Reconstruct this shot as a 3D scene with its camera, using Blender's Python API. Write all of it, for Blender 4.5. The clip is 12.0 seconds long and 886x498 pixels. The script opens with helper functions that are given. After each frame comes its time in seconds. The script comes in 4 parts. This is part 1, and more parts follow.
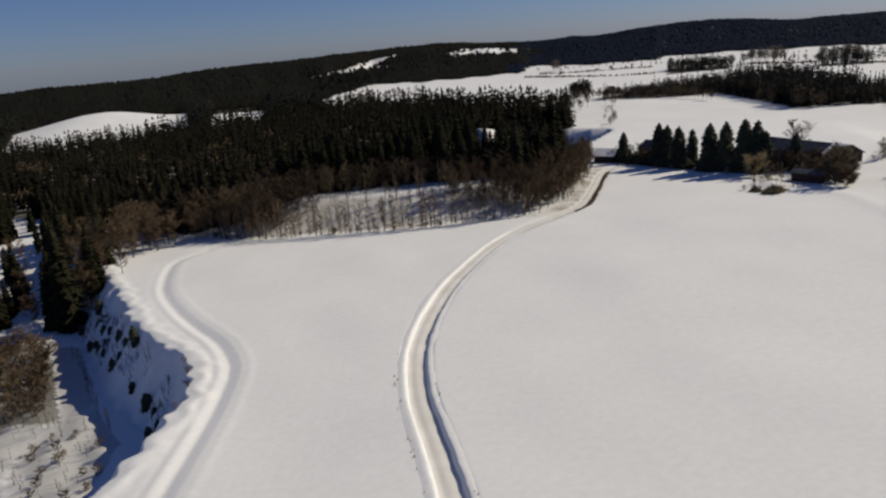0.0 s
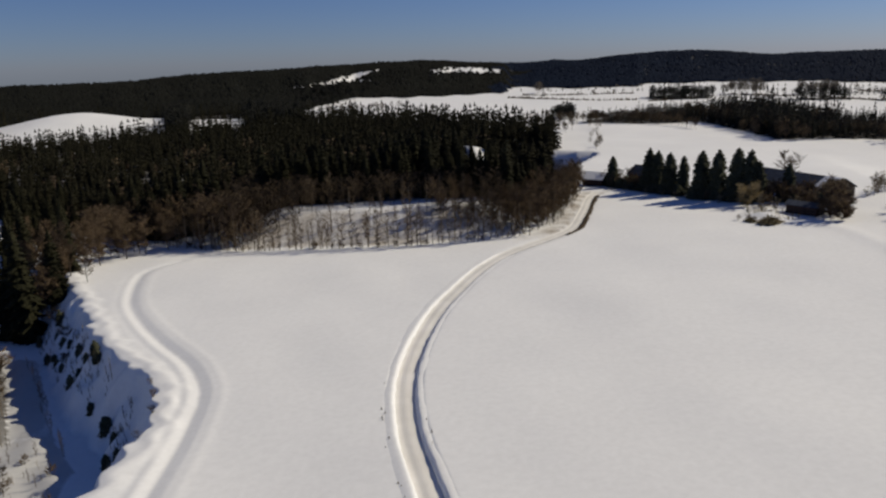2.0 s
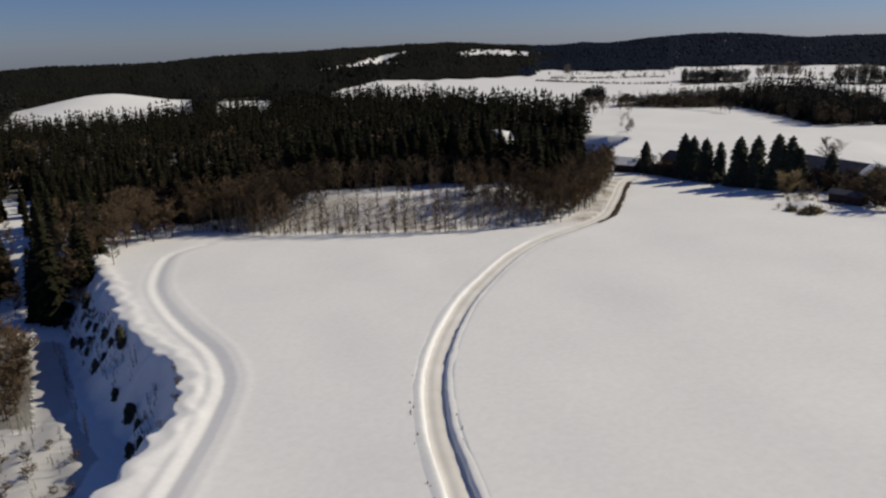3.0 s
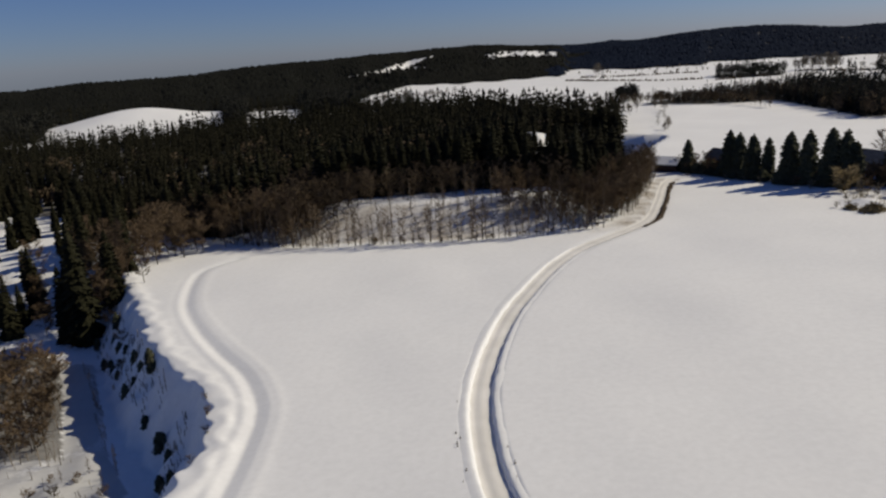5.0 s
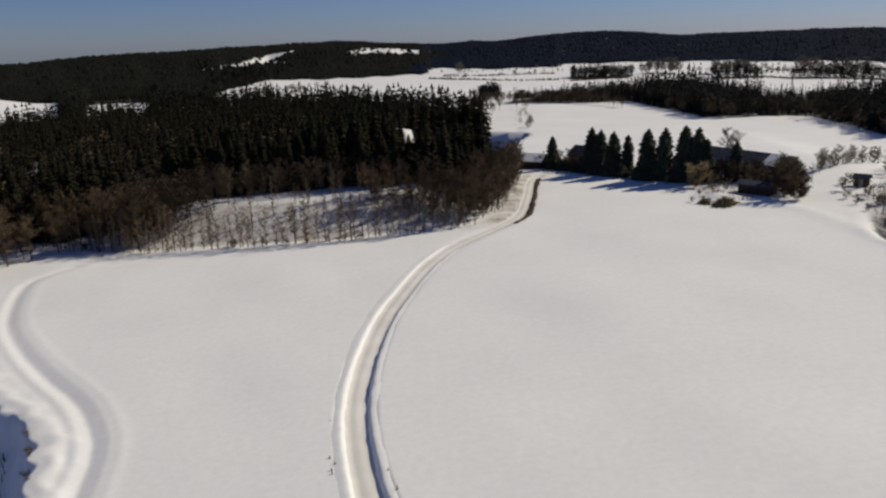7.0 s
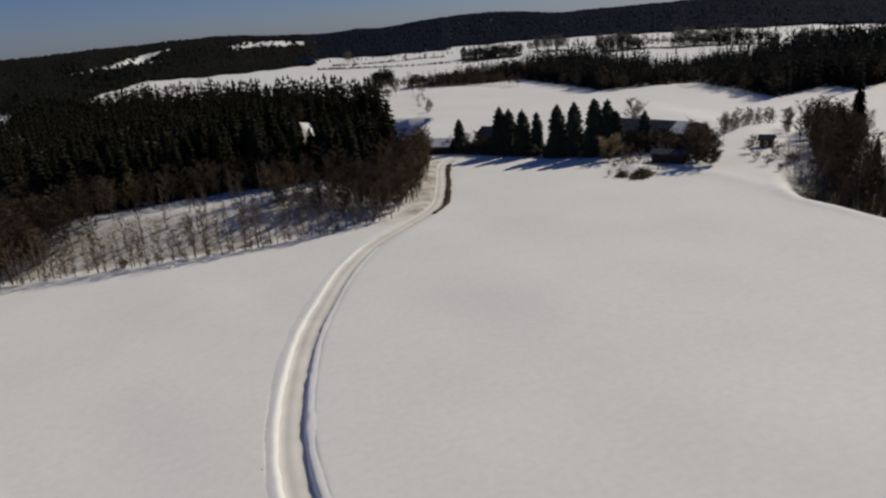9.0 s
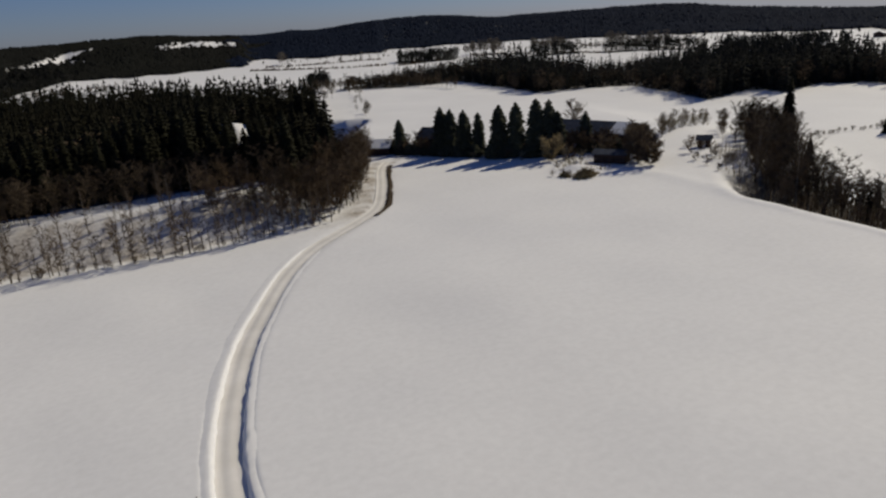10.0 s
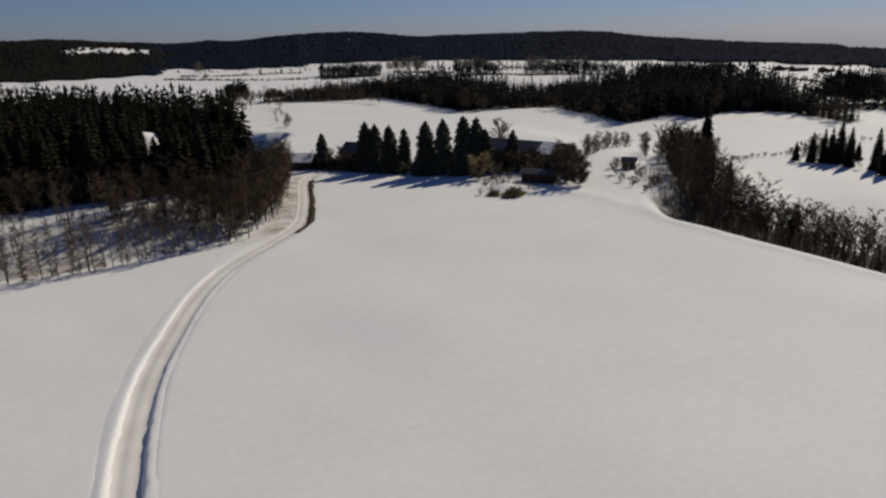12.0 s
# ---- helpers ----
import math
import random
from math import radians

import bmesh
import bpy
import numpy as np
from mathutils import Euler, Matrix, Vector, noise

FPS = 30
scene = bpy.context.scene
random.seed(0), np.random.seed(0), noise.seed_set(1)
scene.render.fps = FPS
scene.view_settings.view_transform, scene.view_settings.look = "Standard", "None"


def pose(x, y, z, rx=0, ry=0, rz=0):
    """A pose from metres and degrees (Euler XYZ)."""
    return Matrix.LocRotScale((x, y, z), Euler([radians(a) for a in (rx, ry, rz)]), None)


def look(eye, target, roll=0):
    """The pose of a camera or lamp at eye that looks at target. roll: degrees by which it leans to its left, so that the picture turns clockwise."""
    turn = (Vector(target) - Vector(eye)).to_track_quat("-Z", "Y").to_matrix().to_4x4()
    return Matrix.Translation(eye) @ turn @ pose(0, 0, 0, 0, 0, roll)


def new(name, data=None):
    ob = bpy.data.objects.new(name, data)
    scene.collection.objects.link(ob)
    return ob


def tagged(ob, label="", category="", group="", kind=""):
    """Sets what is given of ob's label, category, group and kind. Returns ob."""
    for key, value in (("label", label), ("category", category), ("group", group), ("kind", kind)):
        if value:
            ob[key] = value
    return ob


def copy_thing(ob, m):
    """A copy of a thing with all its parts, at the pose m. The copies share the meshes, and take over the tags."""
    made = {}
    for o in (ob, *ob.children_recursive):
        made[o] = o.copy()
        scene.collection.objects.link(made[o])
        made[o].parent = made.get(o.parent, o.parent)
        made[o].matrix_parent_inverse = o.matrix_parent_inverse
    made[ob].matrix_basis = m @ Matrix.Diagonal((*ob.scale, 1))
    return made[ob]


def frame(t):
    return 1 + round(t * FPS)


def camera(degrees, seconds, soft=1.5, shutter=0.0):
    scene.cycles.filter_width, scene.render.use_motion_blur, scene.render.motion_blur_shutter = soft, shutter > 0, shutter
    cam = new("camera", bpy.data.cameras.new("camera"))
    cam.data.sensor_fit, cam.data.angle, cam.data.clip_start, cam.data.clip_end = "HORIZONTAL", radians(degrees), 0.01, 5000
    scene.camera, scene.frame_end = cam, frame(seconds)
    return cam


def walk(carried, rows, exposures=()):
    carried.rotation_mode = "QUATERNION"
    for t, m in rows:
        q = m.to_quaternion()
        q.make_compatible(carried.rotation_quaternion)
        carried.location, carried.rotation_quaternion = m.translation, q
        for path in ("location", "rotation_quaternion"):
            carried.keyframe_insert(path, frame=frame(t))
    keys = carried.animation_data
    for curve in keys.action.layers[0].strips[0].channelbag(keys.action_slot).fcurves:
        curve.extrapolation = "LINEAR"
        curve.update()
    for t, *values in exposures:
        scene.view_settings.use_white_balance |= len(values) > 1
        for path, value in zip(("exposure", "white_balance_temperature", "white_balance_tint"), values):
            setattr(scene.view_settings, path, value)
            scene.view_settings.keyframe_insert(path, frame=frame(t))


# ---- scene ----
cam = camera(64.2, 12.0, soft=2.4)

PATH = [
    (0, (-1.14, -1.92, 39.45), (-2.04, 94.07, 11.43), -4.47),
    (0.5, (-1.74, -0.08, 39.27), (-1.27, 96.16, 12.10), -2.70),
    (1, (-2.47, 1.49, 38.95), (-1.19, 97.96, 12.64), -1.61),
    (1.5, (-3.20, 2.92, 38.60), (0.54, 99.32, 12.29), -0.79),
    (2, (-3.70, 4.59, 38.40), (-0.83, 101.13, 12.49), -1.66),
    (2.5, (-4.13, 6.34, 38.24), (-2.94, 102.65, 11.36), -2.59),
    (3, (-4.46, 7.79, 38.14), (-5.11, 103.77, 10.09), -1.51),
    (3.2, (-4.56, 8.37, 38.11), (-6.48, 104.26, 9.81), -0.9),
    (4.8, (-5.35, 12.96, 37.95), (-12.17, 108.75, 10.06), -5.34),
    (5, (-5.78, 13.82, 37.77), (-10.81, 109.86, 10.39), -3.57),
    (5.5, (-7.05, 16.09, 37.18), (-10.97, 111.93, 8.90), -3.99),
    (6, (-6.94, 16.85, 37.12), (-6.92, 112.11, 6.71), -6.59),
    (6.5, (-6.44, 17.83, 37.28), (0.57, 113.38, 8.64), -3.61),
    (7, (-6.25, 20.12, 36.39), (7.47, 114.99, 7.90), -1.72),
    (7.2, (-6.35, 21.05, 36.26), (10.24, 115.72, 8.65), -3.38),
    (9, (-7.22, 29.54, 35.14), (19.43, 120.88, 4.37), -4.70),
    (9.5, (-6.82, 31.52, 34.66), (22.60, 121.37, 2.09), -5.30),
    (10, (-7.09, 33.42, 33.91), (27.87, 121.86, 2.98), -3.86),
    (10.5, (-7.27, 34.81, 32.93), (30.83, 122.60, 3.92), -4.33),
    (11, (-7.25, 36.04, 32.16), (36.44, 121.39, 3.74), -2.13),
    (11.5, (-6.44, 37.41, 32.54), (39.47, 121.89, 5.05), 1.05),
    (12, (-6.10, 38.40, 32.72), (39.44, 122.56, 3.70), -1.24),
]
walk(cam, [(t, look(eye, target, roll)) for t, eye, target, roll in PATH],
     exposures=[(0.0, 0.16), (5.2, 0.16), (5.4, 0.37), (5.5, 0.37), (5.7, 0.18), (7.0, 0.18), (9.0, -0.10), (12.0, -0.10)])

# ---- daylight: low March sun from ahead and to the right, clear sky ----
SUN_AZ, SUN_EL = 71.0, 36.0          # degrees clockwise from +y, degrees up
world = bpy.data.worlds.new("sky")
scene.world = world
world.use_nodes = True
wn = world.node_tree
wn.nodes.clear()
sky = wn.nodes.new("ShaderNodeTexSky")
sky.sky_type, sky.sun_disc = "NISHITA", False
sky.sun_elevation, sky.sun_rotation = radians(SUN_EL), radians(SUN_AZ)
sky.altitude, sky.air_density, sky.dust_density, sky.ozone_density = 1000, 1.0, 0.4, 6.0
hue = wn.nodes.new("ShaderNodeHueSaturation")
hue.inputs["Saturation"].default_value = 1.0
bg = wn.nodes.new("ShaderNodeBackground")
bg.inputs["Strength"].default_value = 0.039
wo = wn.nodes.new("ShaderNodeOutputWorld")
wn.links.new(sky.outputs[0], hue.inputs["Color"])
tone = wn.nodes.new("ShaderNodeMix")
tone.data_type, tone.blend_type = "RGBA", "MULTIPLY"
tone.inputs[0].default_value, tone.inputs[7].default_value = 1.0, (0.89, 0.935, 1.27, 1)
wn.links.new(hue.outputs[0], tone.inputs[6])
wn.links.new(tone.outputs[2], bg.inputs[0])
wn.links.new(bg.outputs[0], wo.inputs[0])
sun_data = bpy.data.lights.new("sun", "SUN")
sun_data.energy, sun_data.angle, sun_data.color = 3.25, radians(0.5), (1.0, 0.905, 0.71)
sun = new("sun", sun_data)
s_az, s_el = radians(SUN_AZ), radians(SUN_EL)
sun_dir = Vector((math.sin(s_az) * math.cos(s_el), math.cos(s_az) * math.cos(s_el), math.sin(s_el)))
sun.matrix_world = look(sun_dir * 500, (0, 0, 0))


# ---- materials ----
def material(name, rough=0.8, metal=0.0):
    m = bpy.data.materials.new(name)
    m.use_nodes = True
    b = m.node_tree.nodes["Principled BSDF"]
    b.inputs["Roughness"].default_value, b.inputs["Metallic"].default_value = rough, metal
    return m, m.node_tree, b


def noise_node(nt, scale, detail=4.0, rough=0.6, coord="Object"):
    tc = nt.nodes.new("ShaderNodeTexCoord")
    n = nt.nodes.new("ShaderNodeTexNoise")
    n.inputs["Scale"].default_value, n.inputs["Detail"].default_value, n.inputs["Roughness"].default_value = scale, detail, rough
    nt.links.new(tc.outputs[coord], n.inputs["Vector"])
    return n


def ramp(nt, source, stops):
    r = nt.nodes.new("ShaderNodeValToRGB")
    e = r.color_ramp.elements
    e[0].position, e[0].color = stops[0][0], (*stops[0][1], 1)
    e[1].position, e[1].color = stops[-1][0], (*stops[-1][1], 1)
    for p, c in stops[1:-1]:
        k = e.new(p)
        k.color = (*c, 1)
    nt.links.new(source, r.inputs[0])
    return r.outputs[0]


def mixed(nt, fac, a, b, blend="MIX"):
    m = nt.nodes.new("ShaderNodeMix")
    m.data_type, m.blend_type = "RGBA", blend
    for key, v in ((0, fac), (6, a), (7, b)):
        if hasattr(v, "links"):
            nt.links.new(v, m.inputs[key])
        else:
            m.inputs[key].default_value = v if key == 0 else (*v, 1)
    return m.outputs[2]


def math_node(nt, op, a, b=0.0):
    m = nt.nodes.new("ShaderNodeMath")
    m.operation = op
    for k, v in ((0, a), (1, b)):
        if hasattr(v, "links"):
            nt.links.new(v, m.inputs[k])
        else:
            m.inputs[k].default_value = v
    return m.outputs[0]


def attribute(nt, name):
    a = nt.nodes.new("ShaderNodeAttribute")
    a.attribute_name = name
    return a.outputs["Fac"]


def bump(nt, bsdf, height, strength, distance):
    b = nt.nodes.new("ShaderNodeBump")
    b.inputs["Strength"].default_value, b.inputs["Distance"].default_value = strength, distance
    nt.links.new(height, b.inputs["Height"])
    nt.links.new(b.outputs[0], bsdf.inputs["Normal"])


def speckled(name, dark, light, scale, rough=0.85, per_object=0.35, island=False, bump_d=0.0):
    """A rough natural surface: noise between two colours, and a random shade for each thing or clump."""
    m, nt, b = material(name, rough)
    n = noise_node(nt, scale)
    c = ramp(nt, n.outputs["Fac"], [(0.3, dark), (0.7, light)])
    if island:
        g = nt.nodes.new("ShaderNodeNewGeometry")
        rnd = g.outputs["Random Per Island"]
    else:
        rnd = nt.nodes.new("ShaderNodeObjectInfo").outputs["Random"]
    f = math_node(nt, "MULTIPLY_ADD", rnd, per_object)
    f.node.inputs[2].default_value = 1 - per_object / 2
    v = nt.nodes.new("ShaderNodeHueSaturation")
    nt.links.new(f, v.inputs["Value"])
    nt.links.new(c, v.inputs["Color"])
    nt.links.new(v.outputs[0], b.inputs["Base Color"])
    b.inputs["Specular IOR Level"].default_value = 0.05
    if bump_d:
        bump(nt, b, n.outputs["Fac"], 0.6, bump_d)
    return m


def snow_material():
    m, nt, b = material("snow", 0.75)
    big, fine = noise_node(nt, 0.035, 5), noise_node(nt, 1.3, 5)
    c1 = ramp(nt, big.outputs["Fac"], [(0.3, (0.80, 0.80, 0.80)), (0.7, (0.86, 0.86, 0.855))])
    c2 = ramp(nt, fine.outputs["Fac"], [(0.3, (0.92, 0.92, 0.92)), (0.7, (1, 1, 1))])
    c = mixed(nt, 1.0, c1, c2, "MULTIPLY")
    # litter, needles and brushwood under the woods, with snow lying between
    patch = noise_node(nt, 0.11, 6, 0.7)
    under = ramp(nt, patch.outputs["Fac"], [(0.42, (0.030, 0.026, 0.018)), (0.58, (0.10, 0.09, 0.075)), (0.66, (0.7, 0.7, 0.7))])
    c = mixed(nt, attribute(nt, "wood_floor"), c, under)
    # shade under the dense hill forest and thicket, painted near-black into the ground
    painted_shade = ramp(nt, patch.outputs["Fac"], [(0.35, (0.006, 0.008, 0.012)), (0.7, (0.009, 0.012, 0.017))])
    c = mixed(nt, attribute(nt, "wood_shade"), c, painted_shade)
    # tramped, sandy snow beside the drive
    soil = ramp(nt, fine.outputs["Fac"], [(0.35, (0.16, 0.12, 0.08)), (0.65, (0.55, 0.50, 0.43))])
    c = mixed(nt, attribute(nt, "soil"), c, soil)
    nt.links.new(c, b.inputs["Base Color"])
    b.inputs["Specular IOR Level"].default_value = 0.25
    h = math_node(nt, "ADD", math_node(nt, "MULTIPLY", big.outputs["Fac"], 1.2), math_node(nt, "MULTIPLY", fine.outputs["Fac"], 0.025))
    bump(nt, b, h, 0.16, 0.4)
    return m


SNOW = snow_material()
PACKED = speckled("packed_snow", (0.68, 0.66, 0.62), (0.80, 0.78, 0.75), 0.22, 0.7, 0.05, bump_d=0.1)
SOIL = speckled("bare_soil", (0.03, 0.022, 0.015), (0.10, 0.075, 0.05), 0.9, 0.9, 0.1, bump_d=0.2)
NEEDLES = speckled("spruce_needles", (0.013, 0.013, 0.007), (0.027, 0.026, 0.014), 1.6, 0.8, 0.35)
NEEDLES_FAR = speckled("far_needles", (0.013, 0.0125, 0.0075), (0.027, 0.025, 0.015), 0.12, 1.0, 0.25, island=True)
BARK = speckled("spruce_bark", (0.045, 0.032, 0.024), (0.11, 0.085, 0.065), 3.0, 0.9, 0.3)
YARD_NEEDLES = speckled("yard_needles", (0.042, 0.047, 0.032), (0.098, 0.098, 0.062), 1.6, 0.9, 0.4)
MID_NEEDLES = speckled("mid_needles", (0.017, 0.018, 0.015), (0.035, 0.034, 0.028), 0.1, 1.0, 0.25, island=True)
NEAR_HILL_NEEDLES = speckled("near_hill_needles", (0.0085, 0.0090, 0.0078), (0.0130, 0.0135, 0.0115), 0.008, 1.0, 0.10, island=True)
# bluer than the near hills: distance haze put into the needle colour
HAZED_NEEDLES = speckled("hazed_needles", (0.0058, 0.0100, 0.0225), (0.0080, 0.0135, 0.0285), 0.008, 1.0, 0.08, island=True)
BIRCH = speckled("birch_bark", (0.10, 0.08, 0.06), (0.30, 0.255, 0.20), 2.2, 0.8, 0.3)
TWIGS = speckled("bare_twigs", (0.088, 0.062, 0.038), (0.172, 0.122, 0.076), 0.8, 0.85, 0.5)
TWIGS_PALE = speckled("pale_twigs", (0.13, 0.11, 0.075), (0.26, 0.22, 0.15), 0.8, 0.85, 0.4)
TWIGS_FAR = speckled("far_twigs", (0.058, 0.043, 0.028), (0.115, 0.086, 0.056), 0.3, 0.85, 0.35, island=True)
TWIGS_GREY = speckled("grey_twigs", (0.10, 0.086, 0.066), (0.21, 0.18, 0.14), 0.5, 0.85, 0.6, island=True)
BRUSH = speckled("sapling_bark", (0.11, 0.085, 0.060), (0.28, 0.23, 0.165), 0.6, 0.85, 0.7, island=True)
PALE_BRUSH = speckled("pale_sapling_bark", (0.13, 0.105, 0.078), (0.33, 0.28, 0.21), 0.6, 0.85, 0.7, island=True)
YELLOW = speckled("yellow_twigs", (0.20, 0.15, 0.075), (0.42, 0.33, 0.18), 1.2, 0.85, 0.2)
DRY_GRASS = speckled("dry_grass", (0.16, 0.12, 0.06), (0.36, 0.29, 0.16), 1.0, 0.9, 0.3)
DARK_WOOD = speckled("dark_boards", (0.035, 0.024, 0.020), (0.085, 0.055, 0.045), 1.5, 0.8, 0.1)
PALE_WOOD = speckled("pale_boards", (0.55, 0.53, 0.48), (0.72, 0.70, 0.66), 1.5, 0.7, 0.1)
ROOFING = speckled("dark_roofing", (0.030, 0.035, 0.048), (0.065, 0.074, 0.098), 0.9, 0.6, 0.1)
GLASS, gnt, gb = material("window_glass", 0.08)
gb.inputs["Base Color"].default_value = (0.02, 0.025, 0.03, 1)

# ---- the lie of the land ----
ROAD = [(6, -120), (3, -40), (0.5, 15), (-1.3, 40), (-2.4, 50), (-3.9, 59), (-5.5, 68), (-6.3, 77), (-6.1, 86.5), (-4.5, 97), (-1.7, 109), (2.3, 120),
        (7.2, 132), (13.2, 142), (19.6, 149), (24.9, 154.6), (31.2, 163.3), (37.4, 180), (44.6, 202.3), (50.5, 213), (58, 222), (66, 228)]
TRACK = [(-26, -120), (-28.5, 0), (-29, 40), (-29.2, 52), (-29.3, 61), (-29.6, 70), (-30.2, 77), (-31.3, 84), (-35.8, 93.3), (-42.2, 102), (-49.5, 113), (-55.8, 125),
         (-60.2, 140), (-60.5, 147.5), (-56, 154)]
BANK = [(-60, -130), (-46, -40), (-40, 20), (-37, 45), (-35.4, 62), (-34.1, 70), (-34.6, 77.5), (-36.9, 85), (-40, 90.3), (-44, 94.6), (-50.6, 102.4), (-59, 116), (-69, 132.5),
        (-80, 150), (-95, 165)]
EAST_EDGE = [(70, -130), (76, -20), (78, 40), (79, 70), (80.2, 88.6), (80.6, 101.4), (81.5, 114), (82, 124), (90, 137), (97, 148), (106, 161), (120, 180)]


WOOD_FRONT = [(-80, 172), (-62, 170), (-45, 161.5), (-25, 158), (-7, 155.5), (8, 156.5), (20, 159), (30, 172), (38, 195), (43, 215), (46, 260)]
DELL = [(80, 322), (75, 313), (62, 287), (47, 262), (41, 250)]      # right-hand lip of the shaded hollow


def near(x, y, line):
    """Distance to a polyline and the signed side (positive: to its right as it runs)."""
    best, side = np.full(x.shape, 1e9), np.zeros(x.shape)
    for (ax, ay), (bx, by) in zip(line, line[1:]):
        ux, uy = bx - ax, by - ay
        k = np.clip(((x - ax) * ux + (y - ay) * uy) / (ux * ux + uy * uy), 0, 1)
        d = np.hypot(x - ax - k * ux, y - ay - k * uy)
        s = (x - ax) * uy - (y - ay) * ux
        side = np.where(d < best, np.sign(s), side)
        best = np.minimum(best, d)
    return best, side


def smooth_line(line, step=1.5):
    """A rounded polyline through the given corners (Catmull-Rom)."""
    p = np.array([line[0], *line, line[-1]], float)
    out = []
    for i in range(1, len(p) - 2):
        n = max(2, int(np.hypot(*(p[i + 1] - p[i])) / step))
        for k in np.arange(n) / n:
            a, b, c, d = p[i - 1:i + 3]
            out.append(0.5 * (2 * b + (c - a) * k + (2 * a - 5 * b + 4 * c - d) * k * k + (3 * b - a - 3 * c + d) * k**3))
    return [tuple(q) for q in (*out, p[-1])]


ROAD_S, TRACK_S, BANK_S, EAST_S = (smooth_line(v, 3.0) for v in (ROAD, TRACK, BANK, EAST_EDGE))


def step01(a, b, v):
    k = np.clip((v - a) / (b - a), 0, 1)
    return k * k * (3 - 2 * k)


def wave(x, y, s, seed):
    """Soft unevenness of about one, from a few crossed waves of length s."""
    rng, out = np.random.RandomState(seed), 0
    for k in range(7):
        a, f, p = rng.uniform(0, 6.283), rng.uniform(0.6, 1.9) * 6.283 / s, rng.uniform(0, 6.283)
        out = out + np.sin((x * np.cos(a) + y * np.sin(a)) * f + p + 1.3 * np.sin((y * np.cos(a) - x * np.sin(a)) * f * 0.7 + p * 2))
    return out / 3.0


SKY_AZ = [-180, -60, -33, -26, -23, -17.3, -11.3, -7, -2.8, 2.5, 5.9, 7.8, 9.7, 10.8, 12.6, 15, 18.5, 21, 24.5, 26.7, 30, 33.3, 37.7, 41, 44, 48, 52, 56.3, 57.4, 59.4, 65, 90, 180]
SKY_EL = [-0.8, -0.8, -0.95, -0.74, -0.64, -0.36, -0.2, -0.08, 0.12, 0.02, -0.1, -0.24, -0.2, -0.06, -0.1, 0.12, 0.42, 0.40, 0.22, 0.04, 0.12, 0.16, 0.17, 0.02, -0.34, -0.62, -0.86, -1.05, -1.3, -1.6, -2.0, -2.5, -0.8]
HILL_AZ = [-180, -30, -20, -12, -9, -5, 2, 4.8, 6.8, 7.5, 12, 17.2, 17.9, 22.5, 28, 37, 45, 53, 59, 65, 90, 180]
HILL_R = [620, 640, 620, 640, 670, 835, 812, 865, 840, 1000, 960, 930, 1070, 1060, 1050, 1000, 910, 830, 740, 650, 600, 520]
TREE_FAR = 6.0


def polar(x, y):
    return np.degrees(np.arctan2(x + 2.0, y - 25.0)), np.hypot(x + 2.0, y - 25.0)


def hill(x, y):
    """Height of the wooded hills above the plain, and how far one is into them (0 to 1)."""
    az, r = polar(x, y)
    r0 = np.interp(az, HILL_AZ, HILL_R) * (1 + 0.02 * np.sin(az * 0.9) + 0.015 * np.sin(az * 2.3 + 1))
    r1 = r0 * 1.6
    el = np.interp(az, SKY_AZ, SKY_EL)
    top = np.interp(az, [0, 25], [37, 32]) + r1 * np.tan(np.radians(el)) - TREE_FAR + 3
    top = np.maximum(top, 2)
    k = np.clip((r - r0) / (r1 - r0), 0, 9)
    rise = step01(0, 1, k) ** 0.9 * (1 + 0.10 * wave(x, y, 330, 3) * np.clip(k, 0, 1) * (1 - step01(0.8, 1.2, k)))
    behind = np.maximum(r - r1, 0) * np.tan(np.radians(np.maximum(-el, 0) + 1.5))      # the land falls away behind the ridge
    return top * rise - behind, k


def base(x, y):
    plane = 3.795 + 0.027 * x - 0.029 * y
    far = np.maximum(step01(190, 330, np.hypot(x * 0.8, y)), step01(0, 45, x - np.interp(y, [40, 124, 180], [84, 88, 118])))
    z = plane * (1 - far) - 3.0 * far + 0.10 * wave(x, y, 38, 1) + 0.5 * far * wave(x, y, 150, 2)
    z = z + 1.1 * np.exp(-(((x - 75.5) / 3.5) ** 2 + ((y - 161.5) / 3.0) ** 2))        # ploughed-up heap of snow
    z = z + 11.5 * np.exp(-(((x + 247) / 46) ** 2 + ((y - 517) / 60) ** 2))          # open snowy knoll behind the wood
    z = z + 5.0 * np.exp(-(((x + 140) / 60) ** 2 + ((y - 505) / 60) ** 2))
    z = z + (6.2 - z) * step01(8.0, 4.5, np.hypot((x - 15.5) * 1.25, (y - 258) * 0.8))              # bare knoll inside the wood
    d, s = near(x, y, WOOD_FRONT)
    z = z + 5.4 * step01(0.5, 19.0, -d * s) * step01(-62, -36, x) * step01(26, 12, x) * step01(290, 215, y) * step01(320, 270, y)   # the snowy slope into the wood
    d, s = near(x, y, DELL)
    back = (329 - y) * 0.883 - (x - 44) * 0.469                                          # distance from its steep far lip
    z = z - 10.0 * np.minimum(np.clip(d * s / 4.0, 0, 1), np.clip(back / 5.0, 0, 1)) * step01(246, 258, y) * step01(20, 34, x)
    return z + 0.2 * np.exp(-((near(x, y, [(78, 154.5), (83, 151), (84.4, 143.6), (83.8, 133.6), (83, 125)])[0] / 2.4) ** 2)) + hill(x, y)[0]


